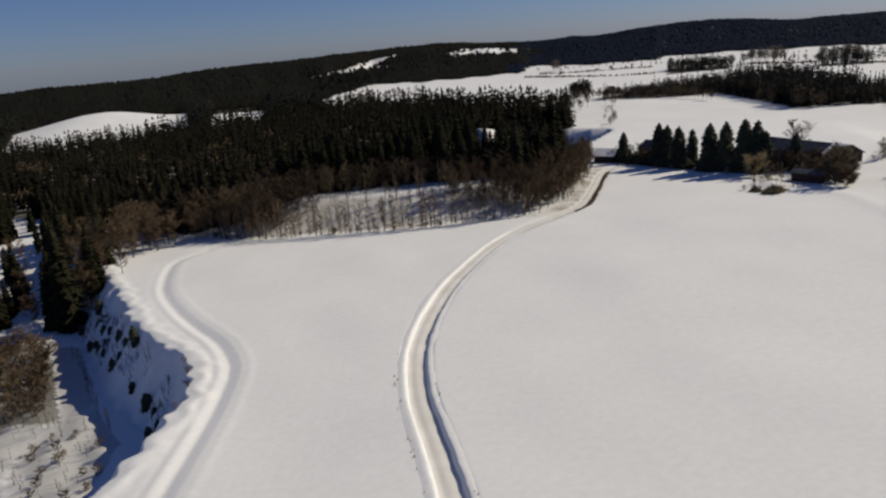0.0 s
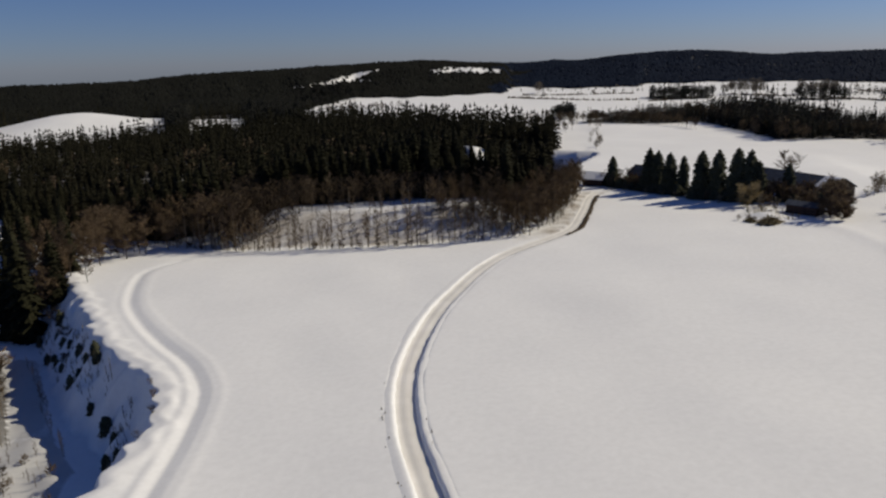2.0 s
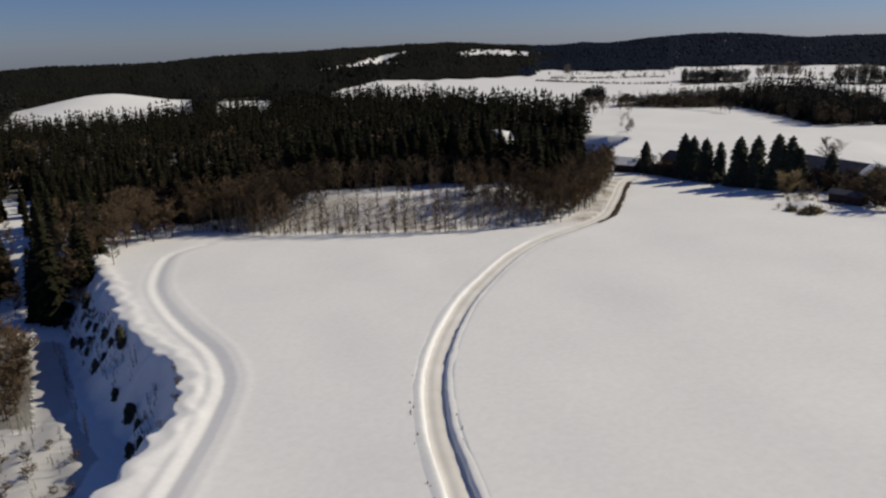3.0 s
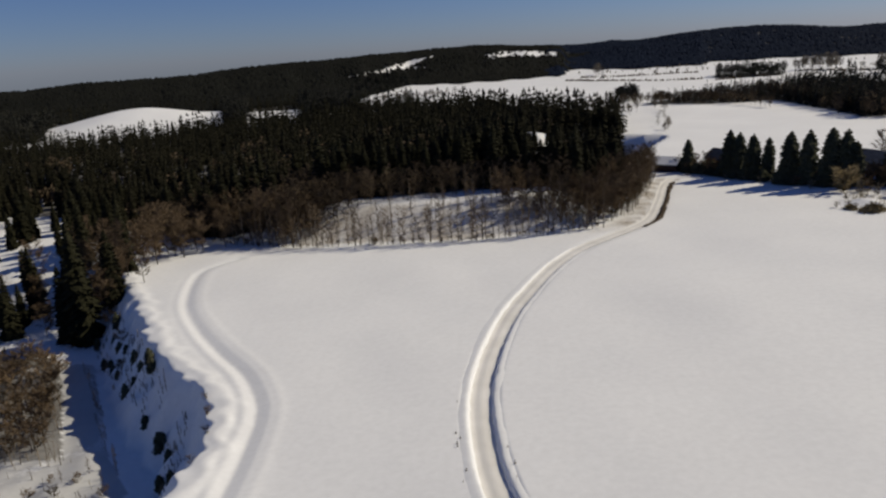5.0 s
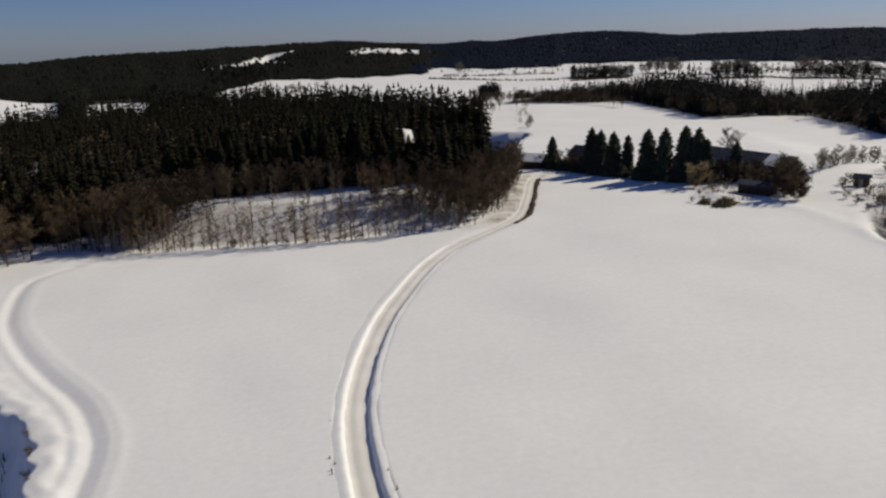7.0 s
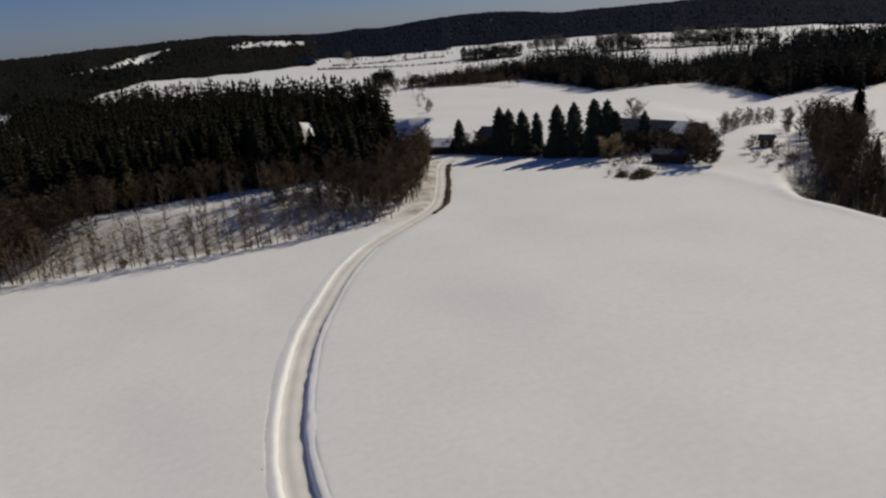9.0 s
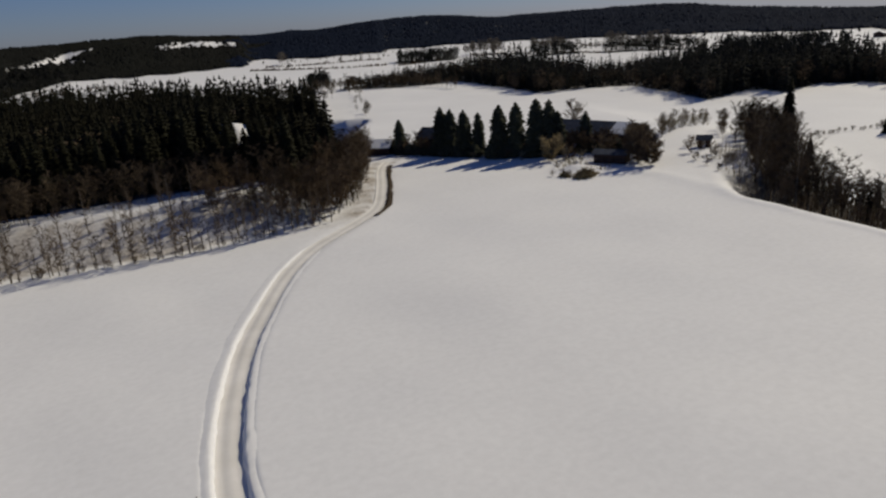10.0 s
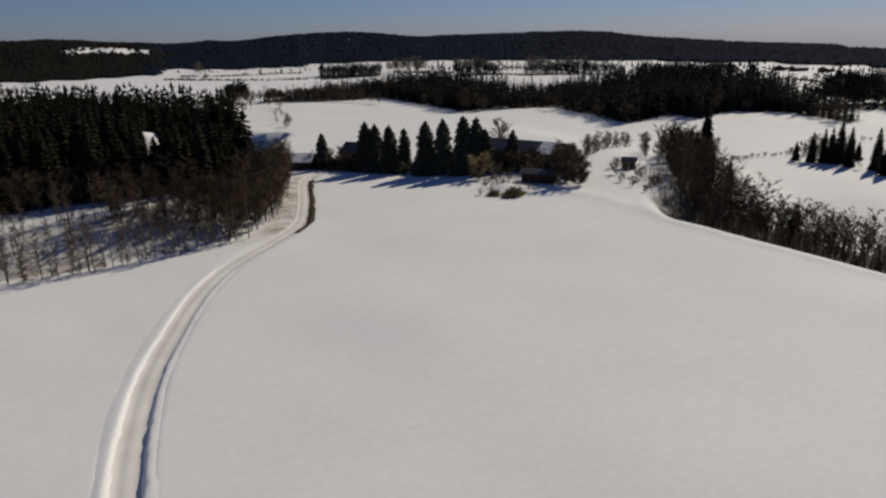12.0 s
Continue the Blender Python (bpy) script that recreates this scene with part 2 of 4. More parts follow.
def land(x, y):
    """Height of the snow at a place."""
    x, y = np.asarray(x, float), np.asarray(y, float)
    z = base(x, y)
    # the steep slope beside the field, down to the low wood
    d, s = near(x, y, BANK_S)
    d = np.where(s < 0, d, -d) + 0.55 * wave(x, y, 7, 5)
    z = z - 9.0 * np.clip((d - 0.2) / 6.8, 0, 1) ** 0.95 * step01(185, 150, y) + 0.25 * np.exp(-(((d + 1.4) / 1.2) ** 2))
    z = z + step01(3, 14, d) * 0.3 * wave(x, y, 11, 6) * step01(185, 150, y)
    # the ploughed road between its banks
    d, s = near(x, y, ROAD_S)
    fade = 1 - step01(205, 225, y)
    lane = -0.55 * (1 - step01(1.1, 2.3, d))
    z = z + lane * (1 - 0.45 * step01(88, 128, y) - 0.15 * step01(148, 156, y)) * fade
    # the trough of the sledge track
    d, s = near(x, y, TRACK_S)
    d = d * s
    z = z - 0.33 * np.clip((d + 1.3) / 1.2, 0, 1) * np.clip((1.5 - d) / 1.6, 0, 1) - 0.05 * np.exp(-(((d + 2.2) / 0.4) ** 2)) + 0.05 * np.exp(-(((d - 2.6) / 0.6) ** 2))
    # the low rim along the eastern field edge
    d, s = near(x, y, EAST_S)
    d = d * s
    z = z + 0.13 * np.exp(-(((d + 0.5) / 0.9) ** 2)) * (1 + 0.5 * wave(x, y, 4, 9)) * step01(150, 125, y) - 3.4 * step01(0.4, 5.5, d) * step01(60, 30, d) * step01(142, 118, y)
    return z


def inside(x, y, poly):
    hit = np.zeros(np.shape(x), bool)
    for (ax, ay), (bx, by) in zip(poly, poly[1:] + poly[:1]):
        hit ^= ((ay > y) != (by > y)) & (x < (bx - ax) * (y - ay) / (by - ay + 1e-12) + ax)
    return hit


# woods, by their outlines on the plan
MAIN_WOOD = [(-330, 240), (-200, 232), (-138, 222), (-112, 212), (-92, 190), (-66, 176), (-52, 187), (-36, 186), (-8, 185), (8, 183), (19, 175), (30, 188), (38, 214),
             (41, 246), (50, 300), (62, 336), (67, 385), (40, 432), (-10, 480), (-60, 500), (-105, 450), (-170, 440), (-215, 395), (-330, 390)]
MID_WOOD = [(100, 452), (135, 440), (168, 436), (172, 384), (166, 336), (184, 334), (212, 326), (204, 282), (197, 255), (226, 262), (228, 247), (260, 256), (274, 244), (268, 217), (256, 199),
            (272, 205), (300, 250), (335, 290), (330, 345), (275, 405), (235, 400), (222, 455), (178, 500), (110, 478)]
LEFT_FAR_WOOD = [(-560, 350), (-330, 395), (-330, 450), (-300, 600), (-200, 600), (-175, 540), (-115, 540), (-85, 500), (-75, 560), (-110, 640), (-560, 640)]
FAR_CLUMPS = [[(-262, 425), (-325, 555), (-420, 600), (-420, 420), (-330, 395)], [(-150, 425), (-220, 625), (-198, 635), (-140, 435)], [(-104, 430), (-155, 625), (-108, 645), (-78, 470)], [(214, 676), (262, 653), (282, 690), (228, 716)], [(356, 272), (372, 249), (420, 262), (430, 300), (385, 300)], [(318, 600), (352, 585), (362, 610), (325, 622)],
              [(400, 470), (440, 400), (460, 430), (430, 490)], [(285, 240), (330, 215), (345, 240), (300, 262)], [(370, 560), (420, 500), (430, 520), (380, 590)]]
# open clearings on the hills: azimuth, depth into the hill and half thickness along each band
CLEARINGS = [[(-10.4, 0.45, 0.03), (-7.5, 0.45, 0.045), (-6.2, 0.48, 0.08), (-5.2, 0.51, 0.085), (-4.2, 0.58, 0.07), (-3.0, 0.68, 0.04)],
             [(-5.6, 0.43, 0.045), (-4.6, 0.42, 0.035), (-3.7, 0.37, 0.025)],
             [(1.0, 0.56, 0.05), (2.5, 0.62, 0.10), (5.0, 0.63, 0.13), (6.7, 0.62, 0.10)],
             [(52.2, 0.34, 0.04), (52.9, 0.36, 0.06), (53.6, 0.37, 0.035)]]


def cleared(x, y):
    az, r = polar(x, y)
    k = hill(x, y)[1]
    w = 0.02 * wave(x, y, 60, 12)
    out = np.zeros(np.shape(x), bool)
    for band in CLEARINGS:
        a, mid, half = np.array(band).T
        out |= (az > a[0]) & (az < a[-1]) & (np.abs(k - np.interp(az, a, mid) + w) < np.interp(az, a, half))
    return out


def build_ground():
    az = np.concatenate([np.arange(-72, -52, 0.36), np.arange(-52, 6, 0.24), np.arange(6, 72.01, 0.36), np.arange(73.5, 288, 1.5)])
    r = [0.0, 0.4]
    while r[-1] < 4600:
        q = r[-1]
        r.append(q + (max(0.36, 0.0062 * q) if q < 190 else 0.012 * q if q < 1500 else 0.05 * q))
    r = np.array(r[1:])
    A, R = np.meshgrid(np.radians(az), r)
    x, y = -3 + R * np.sin(A), 30 + R * np.cos(A)
    z = land(x, y)
    n, m = A.shape
    v = np.stack([x, y, z], -1).reshape(-1, 3)
    i, j = np.meshgrid(np.arange(n - 1), np.arange(m), indexing="ij")
    k = (j + 1) % m
    quads = np.stack([i * m + j, i * m + k, (i + 1) * m + k, (i + 1) * m + j], -1).reshape(-1, 4)[:, ::-1]
    v = np.concatenate([v, [[-3, 30, float(land(np.array([-3.0]), np.array([30.0]))[0])]]])
    tris = np.stack([np.full(m, len(v) - 1), np.arange(m), (np.arange(m) + 1) % m], -1)
    mesh = bpy.data.meshes.new("ground")
    loops = np.concatenate([quads.ravel(), tris.ravel()]).astype(np.int32)
    starts = np.concatenate([np.arange(len(quads)) * 4, len(quads) * 4 + np.arange(len(tris)) * 3]).astype(np.int32)
    mesh.vertices.add(len(v))
    mesh.vertices.foreach_set("co", v.astype(np.float32).ravel())
    mesh.loops.add(len(loops))
    mesh.loops.foreach_set("vertex_index", loops)
    mesh.polygons.add(len(starts))
    mesh.polygons.foreach_set("loop_start", starts)
    mesh.polygons.foreach_set("use_smooth", np.ones(len(starts), bool))
    mesh.update(calc_edges=True)
    px, py = v[:, 0], v[:, 1]
    knoll = step01(6.0, 8.0, np.hypot((px - 15.5) * 1.2, (py - 258) * 0.8))
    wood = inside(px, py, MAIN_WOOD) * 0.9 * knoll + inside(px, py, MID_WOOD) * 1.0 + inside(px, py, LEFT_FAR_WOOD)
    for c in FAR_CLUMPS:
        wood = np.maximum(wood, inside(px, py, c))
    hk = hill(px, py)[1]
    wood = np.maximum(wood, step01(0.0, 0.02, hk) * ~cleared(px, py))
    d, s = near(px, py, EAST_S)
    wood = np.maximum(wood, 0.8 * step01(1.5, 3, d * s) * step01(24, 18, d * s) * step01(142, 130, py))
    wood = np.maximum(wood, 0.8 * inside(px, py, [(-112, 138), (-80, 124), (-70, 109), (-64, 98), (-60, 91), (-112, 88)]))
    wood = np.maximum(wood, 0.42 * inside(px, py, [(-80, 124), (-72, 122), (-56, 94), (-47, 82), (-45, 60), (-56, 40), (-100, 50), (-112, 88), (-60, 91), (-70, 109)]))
    d, s = near(px, py, ROAD_S)
    soil = np.where(s > 0, 0.8 * step01(0.9, 1.4, d) * step01(2.4, 1.7, d), np.clip(0.6 + 0.35 * wave(px, py, 9, 19), 0, 0.9) * step01(1.1, 1.8, d) * step01(7.0, 4.0, d)) * step01(151, 160, py) * step01(216, 208, py)
    d, s = near(px, py, [(58, 218), (63, 204.5), (71, 188), (80, 179.5), (86, 170)])
    soil = np.maximum(soil, np.clip(0.35 + 0.6 * wave(px, py, 7, 23), 0, 0.85) * step01(2.6, 1.4, d))
    d, s = near(px, py, WOOD_FRONT)                       # dead grass and earth showing through on the steep slope
    soil = np.maximum(soil, np.clip(0.56 + 0.25 * wave(px, py * 0.12, 4.5, 29), 0.2, 0.85) * step01(0.3, 1.5, -d * s) * step01(19, 14, -d * s) * step01(-50, -44, px) * step01(14, 8, px))
    # painted shade: full on the wooded hills, most of it in the eastern thicket
    painted_shade = step01(0.0, 0.02, hk) * ~cleared(px, py)
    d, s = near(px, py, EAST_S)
    painted_shade = np.maximum(painted_shade, 0.85 * step01(3.5, 5.5, d * s) * step01(24, 18, d * s) * step01(140, 122, py))
    for name, val in (("wood_shade", painted_shade), ("wood_floor", np.clip(wood, 0, 1)), ("soil", soil)):
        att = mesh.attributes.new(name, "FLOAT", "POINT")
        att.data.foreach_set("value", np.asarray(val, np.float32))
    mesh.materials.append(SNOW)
    return tagged(new("ground", mesh), "open snow-covered field with banks and distant wooded hills", "ground", kind="structure")


ground = build_ground()


# ---- small helpers ----
def mesh_of(name, verts, faces, mat, smooth=False):
    me = bpy.data.meshes.new(name)
    me.from_pydata([tuple(v) for v in verts], [], [tuple(f) for f in faces])
    me.materials.append(mat)
    if smooth:
        me.polygons.foreach_set("use_smooth", [True] * len(me.polygons))
    return me


def big_mesh(name, verts, tris, mat):
    """One mesh out of many triangles, given as arrays."""
    me = bpy.data.meshes.new(name)
    me.vertices.add(len(verts))
    me.vertices.foreach_set("co", np.asarray(verts, np.float32).ravel())
    me.loops.add(3 * len(tris))
    me.loops.foreach_set("vertex_index", np.asarray(tris, np.int32).ravel())
    me.polygons.add(len(tris))
    me.polygons.foreach_set("loop_start", np.arange(len(tris), dtype=np.int32) * 3)
    me.update(calc_edges=True)
    me.materials.append(mat)
    return me


def child(name, data, parent, label=""):
    ob = new(name, data)
    ob.parent = parent
    return tagged(ob, label)


def part(name, bm, mat, parent, label=""):
    me = bpy.data.meshes.new(name)
    bm.to_mesh(me)
    bm.free()
    me.materials.append(mat)
    return child(name, me, parent, label)


def ground_at(x, y):
    return float(land(np.array([x], float), np.array([y], float))[0])


def place(x, y, turn=0.0, size=1.0, tall=1.0, sink=0.05):
    return Matrix.Translation((x, y, ground_at(x, y) - sink)) @ Matrix.Rotation(turn, 4, "Z") @ Matrix.Diagonal((size, size, size * tall, 1))


class Soup:
    """Vertices and triangles being gathered."""

    def __init__(self):
        self.v, self.f = [], []

    def tri(self, a, b, c):
        n = len(self.v)
        self.v += [a, b, c]
        self.f.append((n, n + 1, n + 2))

    def kite(self, a, l, r, b):
        n = len(self.v)
        self.v += [a, l, b, r]
        self.f += [(n, n + 1, n + 2), (n, n + 2, n + 3)]

    def tube(self, points, radii, sides):
        n = len(self.v)
        for k, (p, rad) in enumerate(zip(points, radii)):
            ahead = (Vector(points[min(k + 1, len(points) - 1)]) - Vector(points[max(k - 1, 0)])).normalized()
            u = ahead.orthogonal().normalized()
            w = ahead.cross(u)
            for s in range(sides):
                a = 6.2832 * s / sides
                self.v.append(tuple(Vector(p) + rad * (math.cos(a) * u + math.sin(a) * w)))
        for k in range(len(points) - 1):
            for s in range(sides):
                a, b = n + k * sides + s, n + k * sides + (s + 1) % sides
                self.f += [(a, b, b + sides), (a, b + sides, a + sides)]


# ---- trees ----
def spruce_crown(rng, h, r, levels, arms, fine=True, low=0.06, round_top=0.0):
    s = Soup()
    for i in range(levels):
        k = (i + rng.uniform(-0.3, 0.3)) / levels
        k = min(max(k, 0.0), 0.985)
        z = h * (low + (1 - low) * k)
        cone, column = (1 - k) ** 0.8, 1 - k ** 6
        reach = r * (cone + (column - cone) * round_top) * (0.62 + 0.38 * min(1, k * 6 + 0.5)) + 0.10
        spin = rng.uniform(0, 6.28)
        for b in range(arms):
            a = spin + 6.2832 * b / arms + rng.uniform(-0.28, 0.28)
            q = reach * rng.uniform(0.68, 1.16)
            dx, dy = math.cos(a), math.sin(a)
            drop = q * (rng.uniform(0.45, 0.95) * (1 - 0.55 * k) if k < 0.88 else rng.uniform(0.0, 0.4))
            tip = (dx * q, dy * q, z - drop)
            mid, wide = 0.55 * q, q * rng.uniform(0.20, 0.34) + 0.05
            mz = z - drop * 0.35
            root = (0, 0, z + 0.12 * q)
            s.kite(root, (dx * mid - dy * wide, dy * mid + dx * wide, mz - 0.1 * q), (dx * mid + dy * wide, dy * mid - dx * wide, mz - 0.1 * q), tip)
            s.tri((dx * q * 0.2, dy * q * 0.2, z), tip, (dx * mid, dy * mid, mz - rng.uniform(0.25, 0.5) * q - 0.12))
            if fine:
                for side in (-1, 1):
                    f = rng.uniform(0.35, 0.8)
                    c = (dx * q * f, dy * q * f, z - drop * f)
                    e = rng.uniform(0.22, 0.4) * q
                    s.tri(c, (c[0] + dx * e * 0.7 - side * dy * e, c[1] + dy * e * 0.7 + side * dx * e, c[2] - 0.25 * e),
                          (c[0] + dx * e * 0.5, c[1] + dy * e * 0.5, c[2] - 0.5 * e))
    hem = [(math.cos(a) * r * 0.21, math.sin(a) * r * 0.21, h * rng.uniform(0.83, 0.88)) for a in np.arange(5) * 1.2566]
    for i in range(5):
        s.tri((0, 0, h), hem[i], hem[(i + 1) % 5])
    return s


def clump_crown(rng, h, r, clumps, low=0.25):
    """A rough rounded crown out of many small twig clumps round a bent stem."""
    s = Soup()
    s.tube([(0, 0, -0.3), (0.1, 0, h * 0.5), (0, 0.1, h * 0.9)], [0.014 * h, 0.010 * h, 0.02], 3)
    for k in range(clumps):
        a, u, q = rng.uniform(0, 6.28), rng.uniform(-1, 1), rng.random() ** 0.4
        w = (1 - u * u) ** 0.5
        c = Vector((math.cos(a) * w * q * r, math.sin(a) * w * q * r, h * (low + (1 - low) * (0.5 + 0.5 * u * q))))
        d = Vector((rng.uniform(-1, 1), rng.uniform(-1, 1), rng.uniform(0.0, 1.3))).normalized() * r * rng.uniform(0.3, 0.6)
        e = d.orthogonal().normalized() * r * rng.uniform(0.08, 0.2)
        s.tri(c - e, c + e, c + d)
    return s


def make_spruce(seed, h, r, levels, arms, label, round_top=0.0, low=0.06, mat=NEEDLES):
    rng = random.Random(seed)
    tree = new("spruce_tree")
    t = Soup()
    t.tube([(0, 0, -0.3), (0.03, 0, h * 0.3), (0, 0.03, h * 0.97)], [0.020 * h, 0.014 * h, 0.01], 6)
    child("trunk", mesh_of("spruce_trunk", t.v, t.f, BARK, True), tree)
    c = spruce_crown(rng, h, r, levels, arms, True, low, round_top)
    child("crown", mesh_of("spruce_crown", c.v, c.f, mat), tree)
    return tagged(tree, label, "tree")


def bare_soups(rng, h, spread, limbs, twigs, start=0.35, thick=0.011, twig=0.035, stems=1):
    """Trunk with limbs, and the twigs of a leafless tree."""
    wood, fine = Soup(), Soup()
    for stem in range(stems):
        a0 = rng.uniform(0, 6.28)
        ox, oy = (math.cos(a0) * 0.3, math.sin(a0) * 0.3) if stems > 1 else (0, 0)
        lean = rng.uniform(0.05, 0.25) * spread if stems > 1 else rng.uniform(0, 0.10) * spread
        hh = h * rng.uniform(0.8, 1.0) if stems > 1 else h
        pts = [(ox + lean * math.cos(a0) * k * 1.3 + rng.uniform(-0.1, 0.1) * spread * 0.2, oy + lean * math.sin(a0) * k * 1.3 + rng.uniform(-0.1, 0.1) * spread * 0.2,
                -0.25 + (hh + 0.2) * k) for k in (0, 0.25, 0.5, 0.75, 1)]
        wood.tube(pts, [thick * h * q for q in (1.15, 0.85, 0.62, 0.36, 0.08)], 6)
        for i in range(limbs // stems):
            k = start + (0.96 - start) * (i + rng.random()) / (limbs // stems)
            j = min(int(k * 4), 3)
            f = k * 4 - j
            p = Vector(pts[j]).lerp(Vector(pts[j + 1]), f)
            a = rng.uniform(0, 6.28)
            run = spread * (0.35 + 0.75 * math.sin(math.pi * min(1, (k - start) / (1 - start) * 0.8 + 0.18))) * rng.uniform(0.6, 1.1)
            up = rng.uniform(0.5, 1.15) * run
            q1 = p + Vector((math.cos(a) * run * 0.55, math.sin(a) * run * 0.55, up * 0.45))
            q2 = p + Vector((math.cos(a + 0.2) * run, math.sin(a + 0.2) * run, up))
            rad = thick * h * 0.34 * (1.1 - k)
            wood.tube([p, q1, q2], [rad, rad * 0.7, rad * 0.2], 3)
            for w in range(max(1, twigs // limbs)):
                g = rng.uniform(0.25, 1.0)
                c = p.lerp(q1, g * 2) if g < 0.5 else q1.lerp(q2, g * 2 - 1)
                d = Vector((rng.uniform(-1, 1), rng.uniform(-1, 1), rng.uniform(-0.35, 1.1))).normalized() * run * rng.uniform(0.25, 0.6)
                e = d.orthogonal().normalized() * twig * rng.uniform(0.6, 1.5)
                fine.tri(c - e, c + e, c + d)
    return wood, fine


def make_bare(seed, name, h, spread, limbs, twigs, bark, twig_mat, label, start=0.35, thick=0.011, twig=0.035, stems=1):
    rng = random.Random(seed)
    tree = new(name)
    wood, fine = bare_soups(rng, h, spread, limbs, twigs, start, thick, twig, stems)
    child("trunk", mesh_of(name + "_trunk", wood.v, wood.f, bark, True), tree)
    child("crown", mesh_of(name + "_crown", fine.v, fine.f, twig_mat), tree)
    return tagged(tree, label, "shrub" if "shrub" in name or "bush" in name else "tree")


def plant(kinds, spots, rng, group, size=(0.85, 1.15), tall=(0.92, 1.1)):
    """Sets copies of the kinds on the spots (x, y[, height factor])."""
    for n, spot in enumerate(spots):
        src = kinds[rng.randrange(len(kinds))]
        k = rng.uniform(*size) * (spot[2] if len(spot) > 2 else 1.0)
        ob = copy_thing(src, place(spot[0], spot[1], rng.uniform(0, 6.28), k, rng.uniform(*tall)))
        tagged(ob, group=group)


def retire(kinds):
    """Takes the patterns themselves away once their copies stand."""
    for src in kinds:
        for o in (*src.children_recursive, src):
            bpy.data.objects.remove(o)


def scatter(poly, gap, seed, keep=None):
    rng = np.random.RandomState(seed)
    p = np.array(poly)
    xs, ys = np.arange(p[:, 0].min(), p[:, 0].max(), gap), np.arange(p[:, 1].min(), p[:, 1].max(), gap)
    X, Y = np.meshgrid(xs, ys)
    X, Y = X + rng.uniform(-0.45, 0.45, X.shape) * gap, Y + rng.uniform(-0.45, 0.45, X.shape) * gap
    ok = inside(X, Y, poly)
    if keep is not None:
        ok &= keep(X, Y)
    return np.stack([X[ok], Y[ok]], -1)


def joined_trees(name, spots, soups, mat, label, heights, seed, factor=None):
    """Many small trees in one mesh: turned, scaled copies of a few patterns."""
    rng = np.random.RandomState(seed)
    V, F, n = [], [], 0
    z = land(spots[:, 0], spots[:, 1])
    pick = rng.randint(0, len(soups), len(spots))
    for k, s in enumerate(soups):
        sel = np.where(pick == k)[0]
        if not len(sel):
            continue
        v, f = np.array(s.v, float), np.array(s.f)
        a, sc = rng.uniform(0, 6.28, len(sel)), rng.uniform(*heights, len(sel)) * (1 if factor is None else factor[sel])
        w = sc * rng.uniform(0.8, 1.2, len(sel))
        ca, sa = np.cos(a)[:, None], np.sin(a)[:, None]
        x = (v[None, :, 0] * ca - v[None, :, 1] * sa) * w[:, None] + spots[sel, 0][:, None]
        y = (v[None, :, 0] * sa + v[None, :, 1] * ca) * w[:, None] + spots[sel, 1][:, None]
        zz = v[None, :, 2] * sc[:, None] + z[sel][:, None] - 0.1
        V.append(np.stack([x, y, zz], -1).reshape(-1, 3))
        F.append((f[None] + (n + np.arange(len(sel)) * len(v))[:, None, None]).reshape(-1, 3))
        n += len(sel) * len(v)
    return tagged(new(name, big_mesh(name, np.concatenate(V), np.concatenate(F), mat)), label, "trees", kind="stuff")


def rows_of(lines, gap, seed, jitter):
    rng, out = np.random.RandomState(seed), []
    for line in lines:
        for (ax, ay), (bx, by) in zip(line, line[1:]):
            n = max(2, int(math.hypot(bx - ax, by - ay) / gap))
            k = (np.arange(n) + rng.uniform(0, 1, n)) / n
            out.append(np.stack([ax + (bx - ax) * k, ay + (by - ay) * k], -1) + rng.uniform(-jitter, jitter, (n, 2)))
    return np.concatenate(out)


R = random.Random(7)

# the farm's row of clipped-looking spruces
SPRUCES = [(56.1, 220.5, 9.8, 1.7), (63.0, 206.6, 12.8, 2.2), (64.8, 204.6, 12.2, 2.1), (66.6, 199.8, 12.0, 2.1), (69.8, 197.9, 11.0, 1.7),
           (71.8, 190.0, 13.0, 2.3), (75.1, 187.3, 13.3, 2.2), (78.4, 183.2, 13.8, 2.6), (81.0, 181.6, 13.4, 2.3), (82.8, 180.6, 10.5, 2.0)]
for n, (x, y, h, r) in enumerate(SPRUCES):
    tree = make_spruce(100 + n, h * 1.02, r * 1.13, 36, 11, "tall dense columnar dark green spruce at the snowy farmyard", 0.9, 0.02, YARD_NEEDLES)
    tagged(tree, group="row of spruces at the farm")
    tree.matrix_basis = place(x, y, R.uniform(0, 6.28))

# the big wood: the nearest trees singly, the rest joined
SPRUCE_KINDS = [make_spruce(200 + k, h, r, 25, 11, "dark green wild spruce standing in the snowy wood", 0.22) for k, (h, r) in enumerate([(15, 3.0), (17, 3.2), (13, 3.0), (16, 2.7)])]
def wood_ok(x, y):
    return (np.hypot((x - 15.5) * 1.2, (y - 258) * 0.8) > 5.5) & ~((np.abs(x + 4 - 0.078 * (y - 6)) < 4.4) & (y > 194) & (y < 258))


wood_spots = scatter(MAIN_WOOD, 4.2, 21, wood_ok)
d_edge = np.hypot(wood_spots[:, 0] + 3, wood_spots[:, 1] - 25)
order = np.argsort(d_edge)
near_spots, far_spots = wood_spots[order[:150]], wood_spots[order[150:]]
far_spots = far_spots[(np.arange(len(far_spots)) < 500) | (np.arange(len(far_spots)) % 4 > 0)]
plant(SPRUCE_KINDS, [tuple(p) for p in near_spots], R, "spruces of the big wood", (0.6, 1.08), (0.85, 1.12))
LOW_SPRUCE = [spruce_crown(random.Random(300 + k), h, r, 18, 7, False, 0.05, 0.30) for k, (h, r) in enumerate([(15, 3.1), (16, 3.2), (13, 3.0), (11, 3.2)])]
